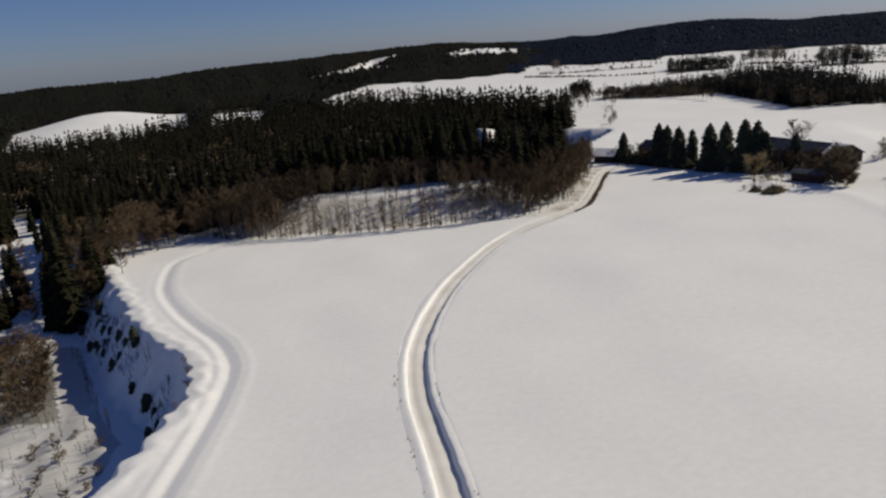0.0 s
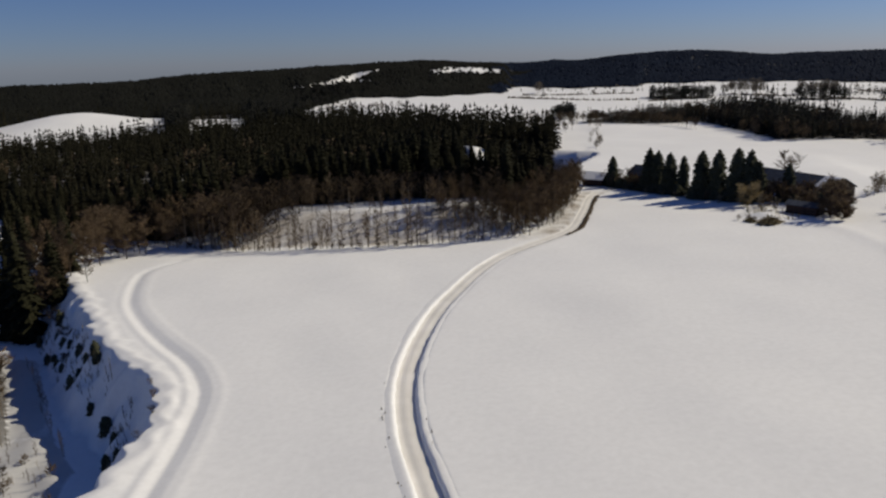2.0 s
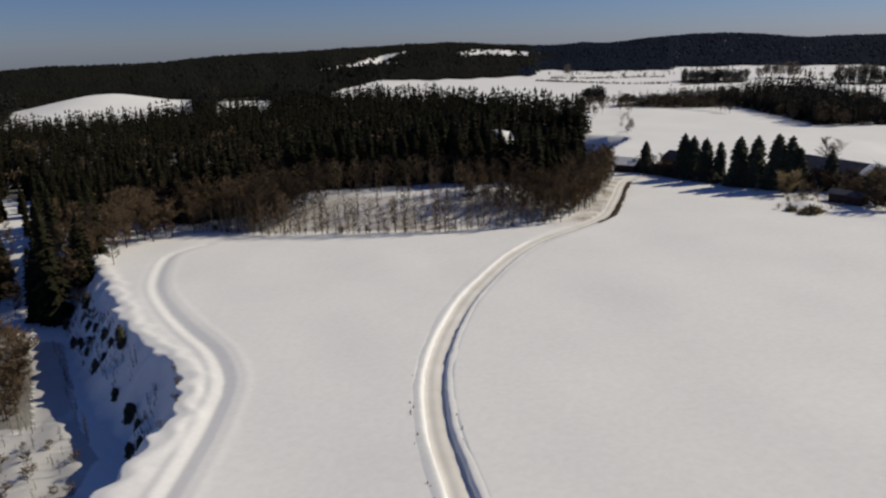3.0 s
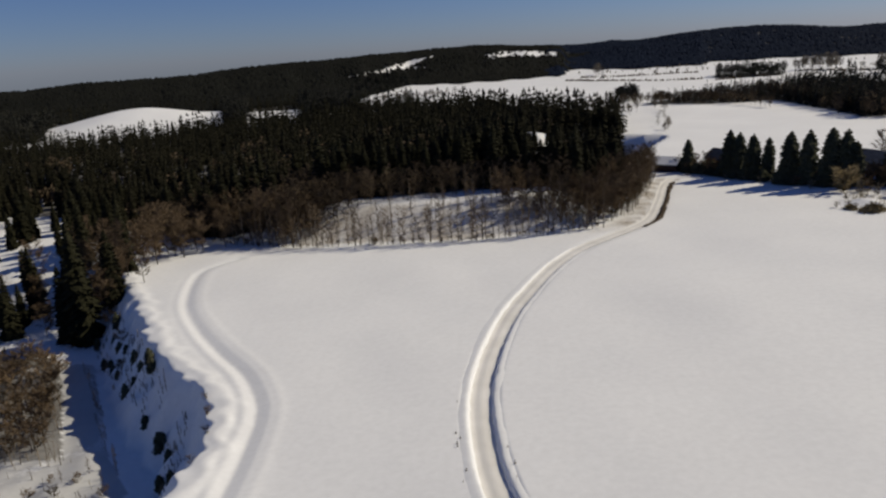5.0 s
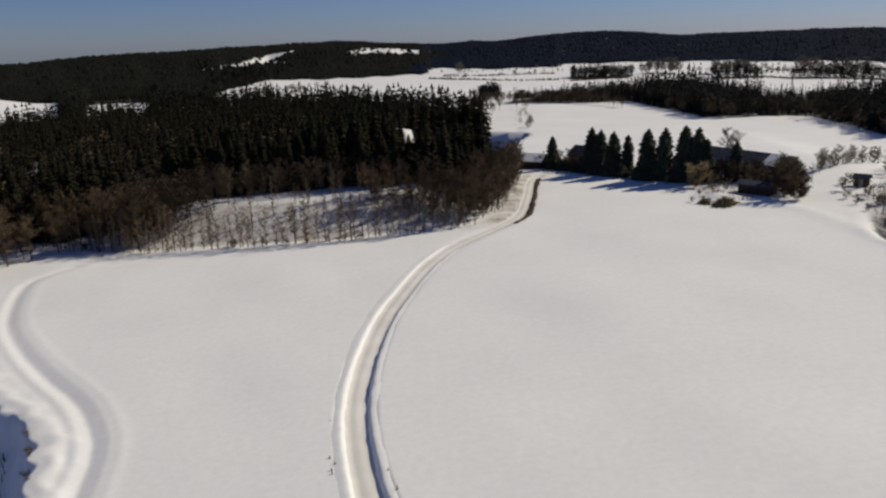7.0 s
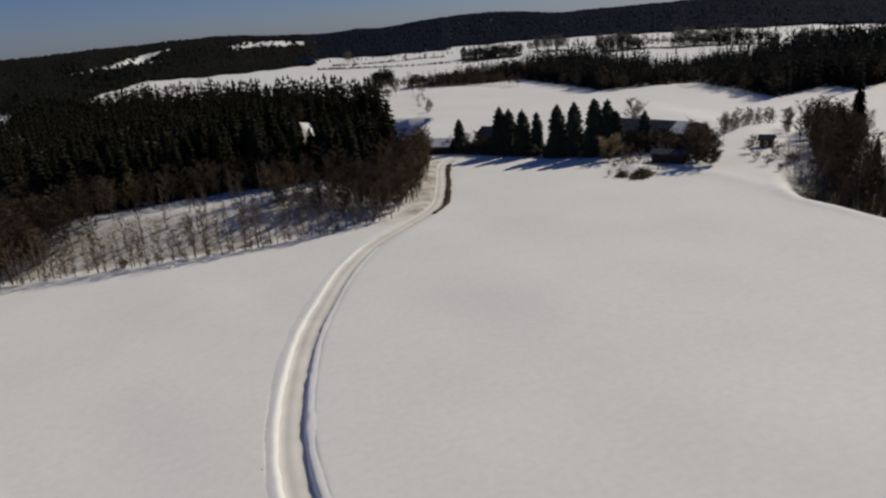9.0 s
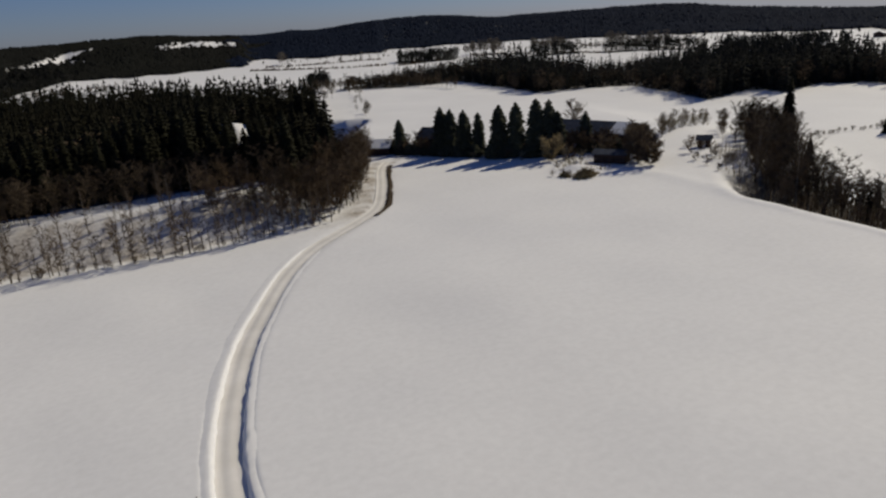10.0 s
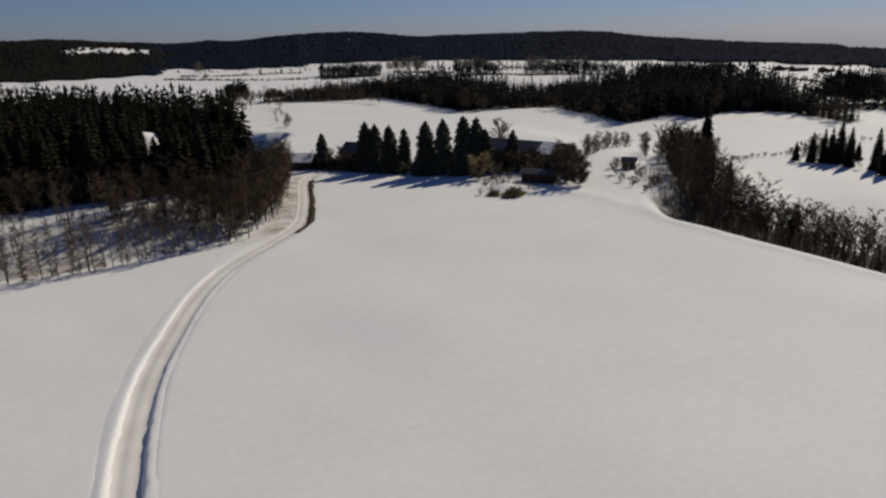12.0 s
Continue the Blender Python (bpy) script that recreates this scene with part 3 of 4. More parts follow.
BACK_SPRUCE = [spruce_crown(random.Random(306 + k), h, r, 8, 5, False, 0.05, 0.30) for k, (h, r) in enumerate([(15, 3.1), (16, 3.2), (13, 3.0)])]
BARE_LOW = []
for k, h in enumerate([12, 10.5, 9]):
    b1, b2 = bare_soups(random.Random(350 + k), h, 2.6, 16, 420, 0.16, 0.008, 0.052)
    b2.f = [tuple(i + len(b1.v) for i in f) for f in b2.f]
    b1.v, b1.f = [tuple(v) for v in b1.v + b2.v], b1.f + b2.f
    BARE_LOW.append(b1)
ROUND = [clump_crown(random.Random(320 + k), h, r, 70) for k, (h, r) in enumerate([(12, 3.4), (10, 3.0)])]
az_far = polar(far_spots[:, 0], far_spots[:, 1])[0]
low_left = np.interp(az_far, [-40, -28, -14, 0], [0.66, 0.72, 0.88, 1.0]) * (1 + 0.13 * wave(far_spots[:, 0], far_spots[:, 1], 34, 16))
in_wood = (wave(far_spots[:, 0], far_spots[:, 1], 40, 17) > 0.75) & (far_spots[:, 1] < 330)          # leafless patches among the spruces
joined_trees("mixed_wood", far_spots[in_wood], ROUND, TWIGS_FAR, "brown leafless trees among the spruces of the wood", (0.7, 1.0), 34, low_left[in_wood])
back = far_spots[:, 1] > np.interp(far_spots[:, 0], [-200, -60, 0, 40], [270, 240, 250, 330])
joined_trees("spruce_wood", far_spots[~in_wood & ~back], LOW_SPRUCE, NEEDLES_FAR, "dense dark spruce wood with an uneven top", (0.82, 1.06), 31, low_left[~in_wood & ~back])
joined_trees("inner_spruce_wood", far_spots[~in_wood & back], BACK_SPRUCE, NEEDLES_FAR, "dense dark spruce wood with an uneven top", (0.82, 1.04), 35, low_left[~in_wood & back])

# low wood below the slope
plant(SPRUCE_KINDS, [(-79, 133, 1.45), (-83.5, 135, 1.0), (-75, 138, 0.9), (-97, 138, 0.8), (-88, 148, 0.95), (-112, 145, 0.9), (-94, 176, 1.0), (-106, 182, 0.9),
                     (-78, 150, 0.9), (-120, 132, 0.9), (-100, 152, 1.0)], R, "spruces of the low wood", (0.95, 1.05))
hollow = scatter([(-190, 150), (-150, 130), (-112, 122), (-98, 140), (-86, 158), (-90, 188), (-110, 216), (-190, 238)], 6.6, 22, lambda x, y: wave(x, y, 30, 33) > -0.35)
plant(SPRUCE_KINDS, [(x, y, 0.85) for x, y in hollow], R, "spruces of the low wood", (0.6, 1.1))
plant(SPRUCE_KINDS, [(14.4, 250, 0.55)], R, "spruces of the big wood", (0.95, 1.0))

# leafless trees
BIRCH_KINDS = [make_bare(400 + k, "birch_tree", h, 1.7, 16, 300, BIRCH, TWIGS, "slender leafless birch with a pale trunk at the field edge", 0.5, 0.017, 0.04)
               for k, h in enumerate([10.5, 9.5, 11.5])]
BROWN_KINDS = [make_bare(420 + k, "leafless_tree", h, 2.7, 30, 1500, BARK, TWIGS, "brown leafless broadleaf tree with dense twigs", 0.16, 0.010, 0.040)
               for k, h in enumerate([12, 10.5, 9])]
SHRUB_KINDS = [make_bare(440 + k, "leafless_shrub", h, 1.6, 18, 380, BARK, TWIGS, "brown leafless shrub standing in the snow", 0.08, 0.012, 0.06, 3)
               for k, h in enumerate([3.4, 2.6])]
PALE_KINDS = [make_bare(460 + k, "pale_bush", h, 1.4, 18, 420, BIRCH, TWIGS_PALE, "pale leafless garden bush in the snow", 0.1, 0.012, 0.05, 3)
              for k, h in enumerate([3.6, 2.8])]
SLIM_KINDS = [make_bare(410 + k, "slim_tree", h, 0.95, 24, 560, BIRCH, TWIGS, "slim upright leafless tree on the snowy slope", 0.12, 0.011, 0.034)
              for k, h in enumerate([9.5, 8.4, 7.2])]
birches = scatter([(-50, 162.5), (-26, 158), (-6, 156), (9, 157), (16, 166), (6, 172), (-30, 174), (-48, 174)], 9.0, 41)
plant(BIRCH_KINDS, [(*p, 0.72) for p in birches], R, "birches along the field edge")
slim = scatter([(-54, 164.5), (-26, 159.5), (-6, 157), (10, 158), (17, 166), (8, 171), (-30, 173), (-52, 173)], 7.0, 49, lambda x, y: wave(x, y * 0.2, 9.0, 50) > -0.45)
plant(SLIM_KINDS, [(*p, 0.9) for p in slim], R, "slim trees on the slope below the wood", (0.7, 1.1))
brown = np.concatenate([scatter([(-84, 168), (-66, 170), (-52, 165), (-44, 163), (-38, 172), (-42, 188), (-60, 188), (-84, 182)], 2.9, 42), scatter([(-46, 178.5), (-20, 178), (6, 176.5), (10, 187), (-44, 191)], 2.6, 46), scatter([(-54, 165), (-46, 164.5), (-38, 168), (-30, 175.5), (-30, 181), (-54, 181)], 2.5, 58), scatter([(13, 160.5), (21, 159.5), (29.5, 171), (36.5, 190), (42.5, 206), (47, 221), (40, 224), (28, 192), (18, 176), (10, 176)], 2.4, 43)])
front = (brown[:, 1] < np.interp(brown[:, 0], [-84, -44, -38, 4, 20, 42], [176, 170, 150, 166, 170, 222])) & (np.arange(len(brown)) % 2 == 0)
size_at = lambda x, y: 0.8 if x > 5 else 0.7 if y > 166 and x > -44 else 0.95
plant(BROWN_KINDS, [(x, y, size_at(x, y)) for x, y in brown[front]], R, "leafless trees along the wood edge")
joined_trees("leafless_wood", brown[~front], BARE_LOW, TWIGS_FAR, "dense brown leafless trees along the wood edge", (0.85, 1.1), 47, np.array([size_at(x, y) for x, y in brown[~front]]))
edge_row = rows_of([WOOD_FRONT[1:7]], 1.6, 48, 1.2)
plant(SHRUB_KINDS, [(x, y - 0.5, 0.5) for x, y in edge_row], R, "low shrubs along the field edge", (0.35, 1.0))

slim = scatter([(-22, 160), (-6, 158), (10, 158), (16, 164), (8, 176), (-20, 176)], 4.6, 52)
plant(SLIM_KINDS, [(*p, 0.85) for p in slim], R, "slim trees on the slope below the wood", (0.6, 1.1))
dim = scatter([(1, 165), (14, 161), (16, 172), (8, 176.5), (-4, 176.5)], 3.0, 54)
plant(BROWN_KINDS, [(*p, 0.6) for p in dim], R, "leafless trees along the wood edge")
stems = rows_of([WOOD_FRONT[1:7]], 1.25, 59, 0.7)
plant(SLIM_KINDS, [(x, y - 1.3, 0.9) for x, y in stems], R, "slim trees along the field edge")


def brushwood(name, poly, gap, tall, mat, label, seed, thick=1.0):
    """Thin upright saplings, too many to count, in uneven clumps."""
    rng = np.random.RandomState(seed)
    p = poly if isinstance(poly, np.ndarray) else scatter(poly, gap, seed, lambda x, y: wave(x, y * 0.3, 6.0, seed) > -0.25)
    z, V, F = land(p[:, 0], p[:, 1]), [], []
    for (x, y), z0 in zip(p, z):
        h, r = rng.uniform(*tall), rng.uniform(0.03, 0.07) * thick
        lx, ly, n = rng.uniform(-0.12, 0.12) * h, rng.uniform(-0.12, 0.12) * h, len(V)
        V += [(x - r, y - r, z0 - 0.1), (x + r, y - r, z0 - 0.1), (x, y + r, z0 - 0.1), (x + lx, y + ly, z0 + h)]
        F += [(n, n + 1, n + 3), (n + 1, n + 2, n + 3), (n + 2, n, n + 3)]
        for k in range(3):
            c, a, q = rng.uniform(0.35, 0.85), rng.uniform(0, 6.28), h * rng.uniform(0.1, 0.22)
            b = (x + lx * c, y + ly * c, z0 + h * c)
            n = len(V)
            V += [(b[0], b[1], b[2] - 0.05 * thick), (b[0], b[1], b[2] + 0.05 * thick), (b[0] + math.cos(a) * q, b[1] + math.sin(a) * q, b[2] + q * 1.2)]
            F += [(n, n + 1, n + 2)]
    return tagged(new(name, big_mesh(name, V, F, mat)), label, "saplings", kind="stuff")


brushwood("slope_saplings", [(-52, 163.5), (-26, 158.5), (-6, 156.5), (9, 157.5), (16, 168), (4, 172), (-30, 174), (-50, 173)], 3.6, (1.2, 3.6), PALE_BRUSH, "pale brown saplings on the snowy slope below the wood", 71, 1.2)
brushwood("thicket_saplings", [(83.6, 60), (83.8, 88), (84.4, 101), (85, 114), (86.5, 124), (94, 137), (101, 147), (106, 154), (116, 154), (104, 136), (92, 118), (91, 60)], 0.9, (1.2, 4.0), BRUSH, "thin brown saplings along the eastern thicket", 72)
brushwood("hollow_saplings", [(-100, 134), (-79, 123), (-70, 108), (-63, 97), (-58, 89), (-100, 88)], 1.2, (1.0, 4.0), BRUSH, "thin brown saplings below the steep slope", 73)
brushwood("wood_edge_saplings", [(8, 157.5), (20, 160), (30, 171.5), (38, 192), (44.5, 212), (40, 214), (28, 182), (16, 170), (6, 167)], 0.9, (1.0, 4.0), TWIGS_FAR, "dense brown undergrowth at the foot of the wood edge", 74)
brushwood("bank_foot_saplings", [(-64, 94), (-54, 89), (-48, 80), (-46, 68), (-56, 58), (-70, 72)], 3.2, (0.5, 2.0), BRUSH, "thin brown saplings at the foot of the slope", 76)
foot = rows_of([[(-71, 118), (-63, 105.5), (-55, 93.5), (-50, 85.5)]], 1.9, 78, 0.5)
tangle = scatter([(-59, 90), (-51, 86), (-45.5, 77), (-46, 66), (-52, 66), (-60, 80)], 2.6, 83)
plant(SHRUB_KINDS, [(x, y, 0.5) for x, y in tangle[::2]], R, "shrubs below the slope", (0.5, 1.1))
plant(SLIM_KINDS, [(x, y, 0.27) for x, y in tangle[1::2]], R, "young trees at the foot of the slope", (0.6, 1.2))
plant(SLIM_KINDS, [(x, y, 0.3) for x, y in foot], R, "young trees at the foot of the slope", (0.8, 1.2))
brushwood("bank_twigs", [(-38, 70), (-41, 88), (-51, 102), (-61, 116), (-71, 131), (-77, 131), (-69, 119), (-59, 105), (-49, 93), (-43, 84), (-42, 70)], 0.8, (0.4, 1.5), BRUSH, "low dark twigs standing on the shaded snowy bank", 84, 1.3)
corner = scatter([(-73, 137), (-77, 149), (-73, 158), (-64, 166), (-80, 169), (-88, 158), (-88, 144), (-80, 135)], 3.2, 85)
plant(BROWN_KINDS, [(x, y, 0.72) for x, y in corner], R, "leafless trees of the low wood", (0.7, 1.15))
low = scatter([(-96, 130), (-80, 124), (-71, 109), (-65, 98), (-61, 91), (-80, 86), (-106, 108)], 2.9, 44)
plant(SHRUB_KINDS, [tuple(p) for p in low], R, "shrubs below the slope", (0.7, 1.3))
plant(BROWN_KINDS, [(-74, 155, 0.8), (-70, 159.5, 0.8), (-67, 163, 0.75), (-63, 166, 0.7), (-80, 142, 0.8), (-76, 146, 0.8), (-84, 152, 0.9), (-90, 158, 0.9), (-78, 158, 0.8), (-72, 163, 0.8), (-98, 150, 0.9), (-104, 160, 1.0), (-90, 138, 0.8), (-108, 150, 0.9), (-96, 168, 0.9), (-84, 165, 0.9), (-92, 112, 0.7), (-88, 104, 0.6), (-82, 96, 0.6), (-78, 92, 0.65), (-74, 88, 0.55), (-84, 114, 0.7), (-100, 118, 0.8), (-104, 112, 0.8), (-96, 128, 0.9), (-70, 140, 0.7)], R, "leafless trees of the low wood")

# thicket on the eastern edge
east = scatter([(116, 154), (103, 140), (91, 127), (88, 114), (87, 101), (86, 88), (86, 60), (100, 60), (101, 90), (103, 112), (108, 128), (122, 148), (132, 162)], 1.95, 45)
ek = np.array([(0.58 if y < 118 else 0.76) * (0.8 if x < np.interp(y, [60, 114, 150], [88, 90, 108]) else 1.0) for x, y in east])
plant(BIRCH_KINDS, [(x, y, 0.62 if y < 118 else 0.78) for x, y in east[::12]], R, "birches of the eastern thicket", (0.8, 1.15))
near_e = (east[:, 0] < np.interp(east[:, 1], [60, 114, 127, 150], [91.5, 93, 97, 118])) & (np.arange(len(east)) % 4 > 0)
upright = np.arange(near_e.sum()) % 5 < 3
plant(SLIM_KINDS, [(*p, 0.95 * k) for p, k in zip(east[near_e][upright], ek[near_e][upright])], R, "upright leafless trees of the eastern thicket", (0.7, 1.1))
plant(BROWN_KINDS, [(*p, 0.9 * k) for p, k in zip(east[near_e][~upright], ek[near_e][~upright])], R, "leafless trees of the eastern thicket", (0.7, 1.1))
joined_trees("leafless_thicket", east[~near_e], BARE_LOW, TWIGS_FAR, "dense leafless thicket behind the eastern field edge", (0.75, 1.15), 49, ek[~near_e])
rear = scatter([(124, 152), (132, 160), (141, 165), (149, 169), (157, 176), (150, 182), (138, 176), (126, 168), (118, 160)], 2.3, 86)
joined_trees("rear_thicket", rear, BARE_LOW, TWIGS_FAR, "dense leafless thicket behind the eastern field edge", (0.5, 0.85), 87)
brushwood("thicket_undergrowth", [(118, 154), (104, 140), (93, 127), (90, 114), (89, 101), (88, 60), (101, 60), (102, 90), (104, 112), (109, 128), (123, 148), (148, 170), (140, 174)], 0.95, (1.2, 4.2), TWIGS_FAR, "dark undergrowth filling the eastern thicket", 89, 2.2)
plant(SPRUCE_KINDS, [(124, 154, 0.6), (131, 162, 0.6), (96, 86, 0.45), (94, 107, 0.42), (128, 165, 0.55), (148, 172, 0.85), (152, 176, 0.7), (119, 140, 0.35), (108, 124, 0.35), (104, 113, 0.3), (140, 170, 0.5)], R, "spruces in the eastern thicket")
plant(SPRUCE_KINDS, [(173.2, 162.7, 0.42), (174, 158.5, 0.5), (175.3, 156.1, 0.62), (175.8, 154.3, 0.62), (178.2, 153.4, 0.66), (175.2, 148.7, 0.58), (175.3, 141.6, 0.72), (170.5, 136.3, 0.66), (172, 133, 0.6), (186, 153, 0.5)], R, "spruces by the eastern lane")
plant(SPRUCE_KINDS, [(375, 284, 1.0), (378, 280, 0.9), (372, 287, 0.8), (380, 286, 0.9)], R, "spruces on the far field")
plant(BROWN_KINDS, [(172.8, 160.8, 0.55), (173.6, 159.2, 0.6), (174.5, 157.6, 0.62), (176, 160, 0.6), (176, 157, 0.6), (177, 155, 0.6), (177, 151, 0.6), (174, 145, 0.4), (186, 165, 0.5), (172, 139, 0.5)], R, "leafless trees by the eastern lane")
plant(SHRUB_KINDS, [(158 + 2.0 * k + R.uniform(-0.8, 0.8), 173.5 - 0.25 * k + R.uniform(-0.6, 0.6), 0.45) for k in range(14)], R, "low hedge on the edge of the eastern field", (0.7, 1.2))
plant(SHRUB_KINDS, [(187 + 4 * k + R.uniform(-1.5, 1.5), 173.6 - 0.2 * k, 0.5) for k in range(10)], R, "low hedge on the edge of the eastern field", (0.6, 1.2))
# trees along the far lane
plant(BROWN_KINDS, [(112 + 4.2 * k + R.uniform(-1.5, 1.5), 180.5 + 2.7 * k + R.uniform(-1.5, 1.5), 0.45) for k in range(10)] + [(110.3, 214, 0.75), (127, 174, 0.5), (130, 176, 0.45), (133, 180, 0.5), (124, 170, 0.4), (137, 184, 0.5)], R, "leafless trees along the far lane")
plant(PALE_KINDS, [(111.5 + 2.6 * k + R.uniform(-1, 1), 180 + 1.5 * k + R.uniform(-1.5, 1.5), 0.95) for k in range(14)], R, "bushes along the far lane")

# far woods and hills
FAR_SPRUCE = [spruce_crown(random.Random(330 + k), h, r, 6, 5, False, 0.02, 0.06) for k, (h, r) in enumerate([(15, 2.9), (13, 2.8), (11, 2.7)])]
MID_SPRUCE = [spruce_crown(random.Random(310 + k), h, r, 10, 5, False, 0.03, 0.34) for k, (h, r) in enumerate([(15, 2.3), (16, 2.1), (13, 2.3), (11, 2.2)])]
mid = scatter(MID_WOOD, 3.5, 51)
maz = polar(mid[:, 0], mid[:, 1])[0]
mid_h = np.interp(maz, [10, 17, 21, 24, 27, 30, 33, 35, 38, 41, 44, 50, 52, 54, 57], [0.62, 0.66, 0.72, 1.0, 1.1, 1.0, 0.72, 0.62, 0.85, 1.1, 1.2, 1.25, 1.1, 0.7, 0.55]) * (1 + 0.16 * wave(mid[:, 0], mid[:, 1], 26, 15))
leafless = np.random.RandomState(5).random_sample(len(mid)) < np.interp(maz, [10, 20, 24, 30, 34, 38, 60], [0.5, 0.45, 0.15, 0.12, 0.3, 0.06, 0.05])
joined_trees("middle_wood", mid[~leafless], MID_SPRUCE, MID_NEEDLES, "dark spruce wood between snowy fields", (0.75, 1.0), 52, mid_h[~leafless])
joined_trees("middle_leafless_wood", mid[leafless], ROUND, TWIGS_FAR, "grey-brown leafless trees between snowy fields", (0.7, 0.95), 57, mid_h[leafless])
lf = scatter(LEFT_FAR_WOOD, 8.5, 53)
joined_trees("far_spruce_wood", lf, FAR_SPRUCE, NEEDLES_FAR, "distant dark spruce wood", (0.6, 0.9), 54)
fc = np.concatenate([scatter(c, 4.2, 60 + k) for k, c in enumerate(FAR_CLUMPS)])
joined_trees("far_copses", fc, FAR_SPRUCE + ROUND, MID_NEEDLES, "dark copses in distant snowy fields", (0.65, 1.1), 55)


def far_crown(rng, h, r):
    """A spruce a mile off: six drooping sides, uneven at the hem."""
    s = Soup()
    s.v = [(0, 0, h)] + [(math.cos(k * 1.0472) * r * rng.uniform(0.7, 1.2), math.sin(k * 1.0472) * r * rng.uniform(0.7, 1.2), h * rng.uniform(0.0, 0.25)) for k in range(6)]
    s.f = [(0, k + 1, (k + 1) % 6 + 1) for k in range(6)]
    return s


TINY = [far_crown(random.Random(340 + k), h, r) for k, (h, r) in enumerate([(6.5, 5.0), (6, 5.4), (7, 4.8)])]
hedge = rows_of([[(121, 851), (196, 862), (291, 907)], [(350, 720), (404, 649), (440, 525)], [(381, 530), (435, 466), (494, 397)], [(99, 428), (84, 354), (74, 315)],
                 [(560, 505), (500, 590), (400, 760)], [(335, 800), (353, 757), (380, 700), (421, 640)], [(441, 782), (472, 659), (520, 600)], [(460, 389), (460, 361), (450, 330)], [(556, 454), (556, 412)], [(577, 653), (571, 733)], [(330, 420), (400, 380), (440, 330)], [(150, 760), (230, 800), (300, 820)]], 9, 62, 4)
strips = rows_of([[(93.5, 764), (131, 709), (166, 673), (202, 671)], [(205, 647), (261, 673)], [(263, 596), (273, 534), (281, 489)], [(218, 542), (228, 476), (229, 410)], [(114, 809), (168, 796), (231, 781)],
                  [(433, 709), (447, 635), (415, 544)], [(453, 388), (455, 362), (438, 326)], [(300, 700), (345, 640), (370, 560)]], 1.0, 66, 0.6)[::3]
joined_trees("field_hedges", strips, TINY, TWIGS_FAR, "low dark hedges along the edges of far fields", (0.22, 0.42), 67)
joined_trees("far_hedgerows", hedge, ROUND, TWIGS_GREY, "thin rows of small leafless trees between far fields", (0.25, 0.55), 63)


def bearing(az, r):
    return (-2 + r * math.sin(radians(az)), 25 + r * math.cos(radians(az)))


# groups of tall bare trees and a few spruces on the far fields, by bearing and distance
groves = np.concatenate([scatter([bearing(a0, r0), bearing(a1, r0), bearing(a1, r0 + 45), bearing(a0, r0 + 45)], 8.0, 80 + n)
                         for n, (a0, a1, r0) in enumerate([(23.6, 26.6, 735), (28.8, 31.3, 730), (34.2, 36.2, 760), (36.6, 39.0, 690), (9.6, 10.3, 800)])])
joined_trees("far_groves", groves, ROUND, TWIGS_GREY, "groups of tall grey leafless trees on far snowy fields", (0.8, 1.35), 90)
dark_row = np.array([bearing(a, r) for a, r in [(27.2, 720), (27.5, 724), (28.0, 718), (31.5, 735), (31.8, 728), (32.2, 738), (32.5, 730), (32.9, 742), (33.3, 735), (33.7, 745), (10.1, 770), (20.7, 735), (20.9, 738), (21.1, 735),
                                                (37.5, 640), (39.5, 650), (44.0, 560), (46.0, 520), (47.5, 470), (48.2, 455), (48.7, 450)]])
joined_trees("far_spruces", dark_row, FAR_SPRUCE, MID_NEEDLES, "single dark spruces on the far snowy fields", (0.95, 1.25), 91)
knob = np.concatenate([scatter([bearing(-9.6, 655), bearing(-4.6, 800), bearing(-4.2, 905), bearing(-6.0, 930), bearing(-9.6, 800)], 7.0, 92), scatter([bearing(11.0, 470), bearing(12.7, 465), bearing(12.6, 500), bearing(11.1, 505)], 3.2, 93)])
joined_trees("foothill_wood", knob, ROUND, MID_NEEDLES, "dark mixed wood on a low far hill", (0.5, 0.9), 94)

screen = rows_of([[(98, 456), (140, 446), (153, 396)], [(66, 392), (74, 402), (84, 412)], [(62, 425), (80, 446), (98, 456)], [(66, 432), (84, 452), (104, 466)], [(210, 322), (203, 282), (196, 253)], [(258, 256), (273, 244), (267, 217), (255, 199)], [(172, 384), (165, 336), (184, 332)], [(-80, 605), (-20, 645)]], 4, 64, 4)
joined_trees("wood_fringe", screen, ROUND, TWIGS_FAR, "leafless trees along the edge of the far wood", (0.45, 0.8), 65)


def hill_spots():
    rng = np.random.RandomState(77)
    az, u = rng.uniform(-48, 74, 64000), rng.uniform(0, 1, 64000)
    r0 = np.interp(az, HILL_AZ, HILL_R)
    r = r0 * (0.99 + 0.66 * u)
    x, y = -2 + r * np.sin(np.radians(az)), 25 + r * np.cos(np.radians(az))
    ok = (hill(x, y)[1] > 0.005) & (~cleared(x, y) | (rng.uniform(0, 1, len(x)) < 0.05))
    return np.stack([x[ok], y[ok]], -1)


hills = hill_spots()
# the farther trees take the needle colour with haze blue mixed in
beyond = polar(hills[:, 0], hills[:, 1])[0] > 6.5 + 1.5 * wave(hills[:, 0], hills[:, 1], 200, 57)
joined_trees("hill_forest", hills[beyond], TINY, HAZED_NEEDLES, "distant dark forest covering low hills, tinted blue for haze", (0.45, 0.85), 56)
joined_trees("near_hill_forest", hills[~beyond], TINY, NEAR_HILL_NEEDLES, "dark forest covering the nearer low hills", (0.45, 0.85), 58)


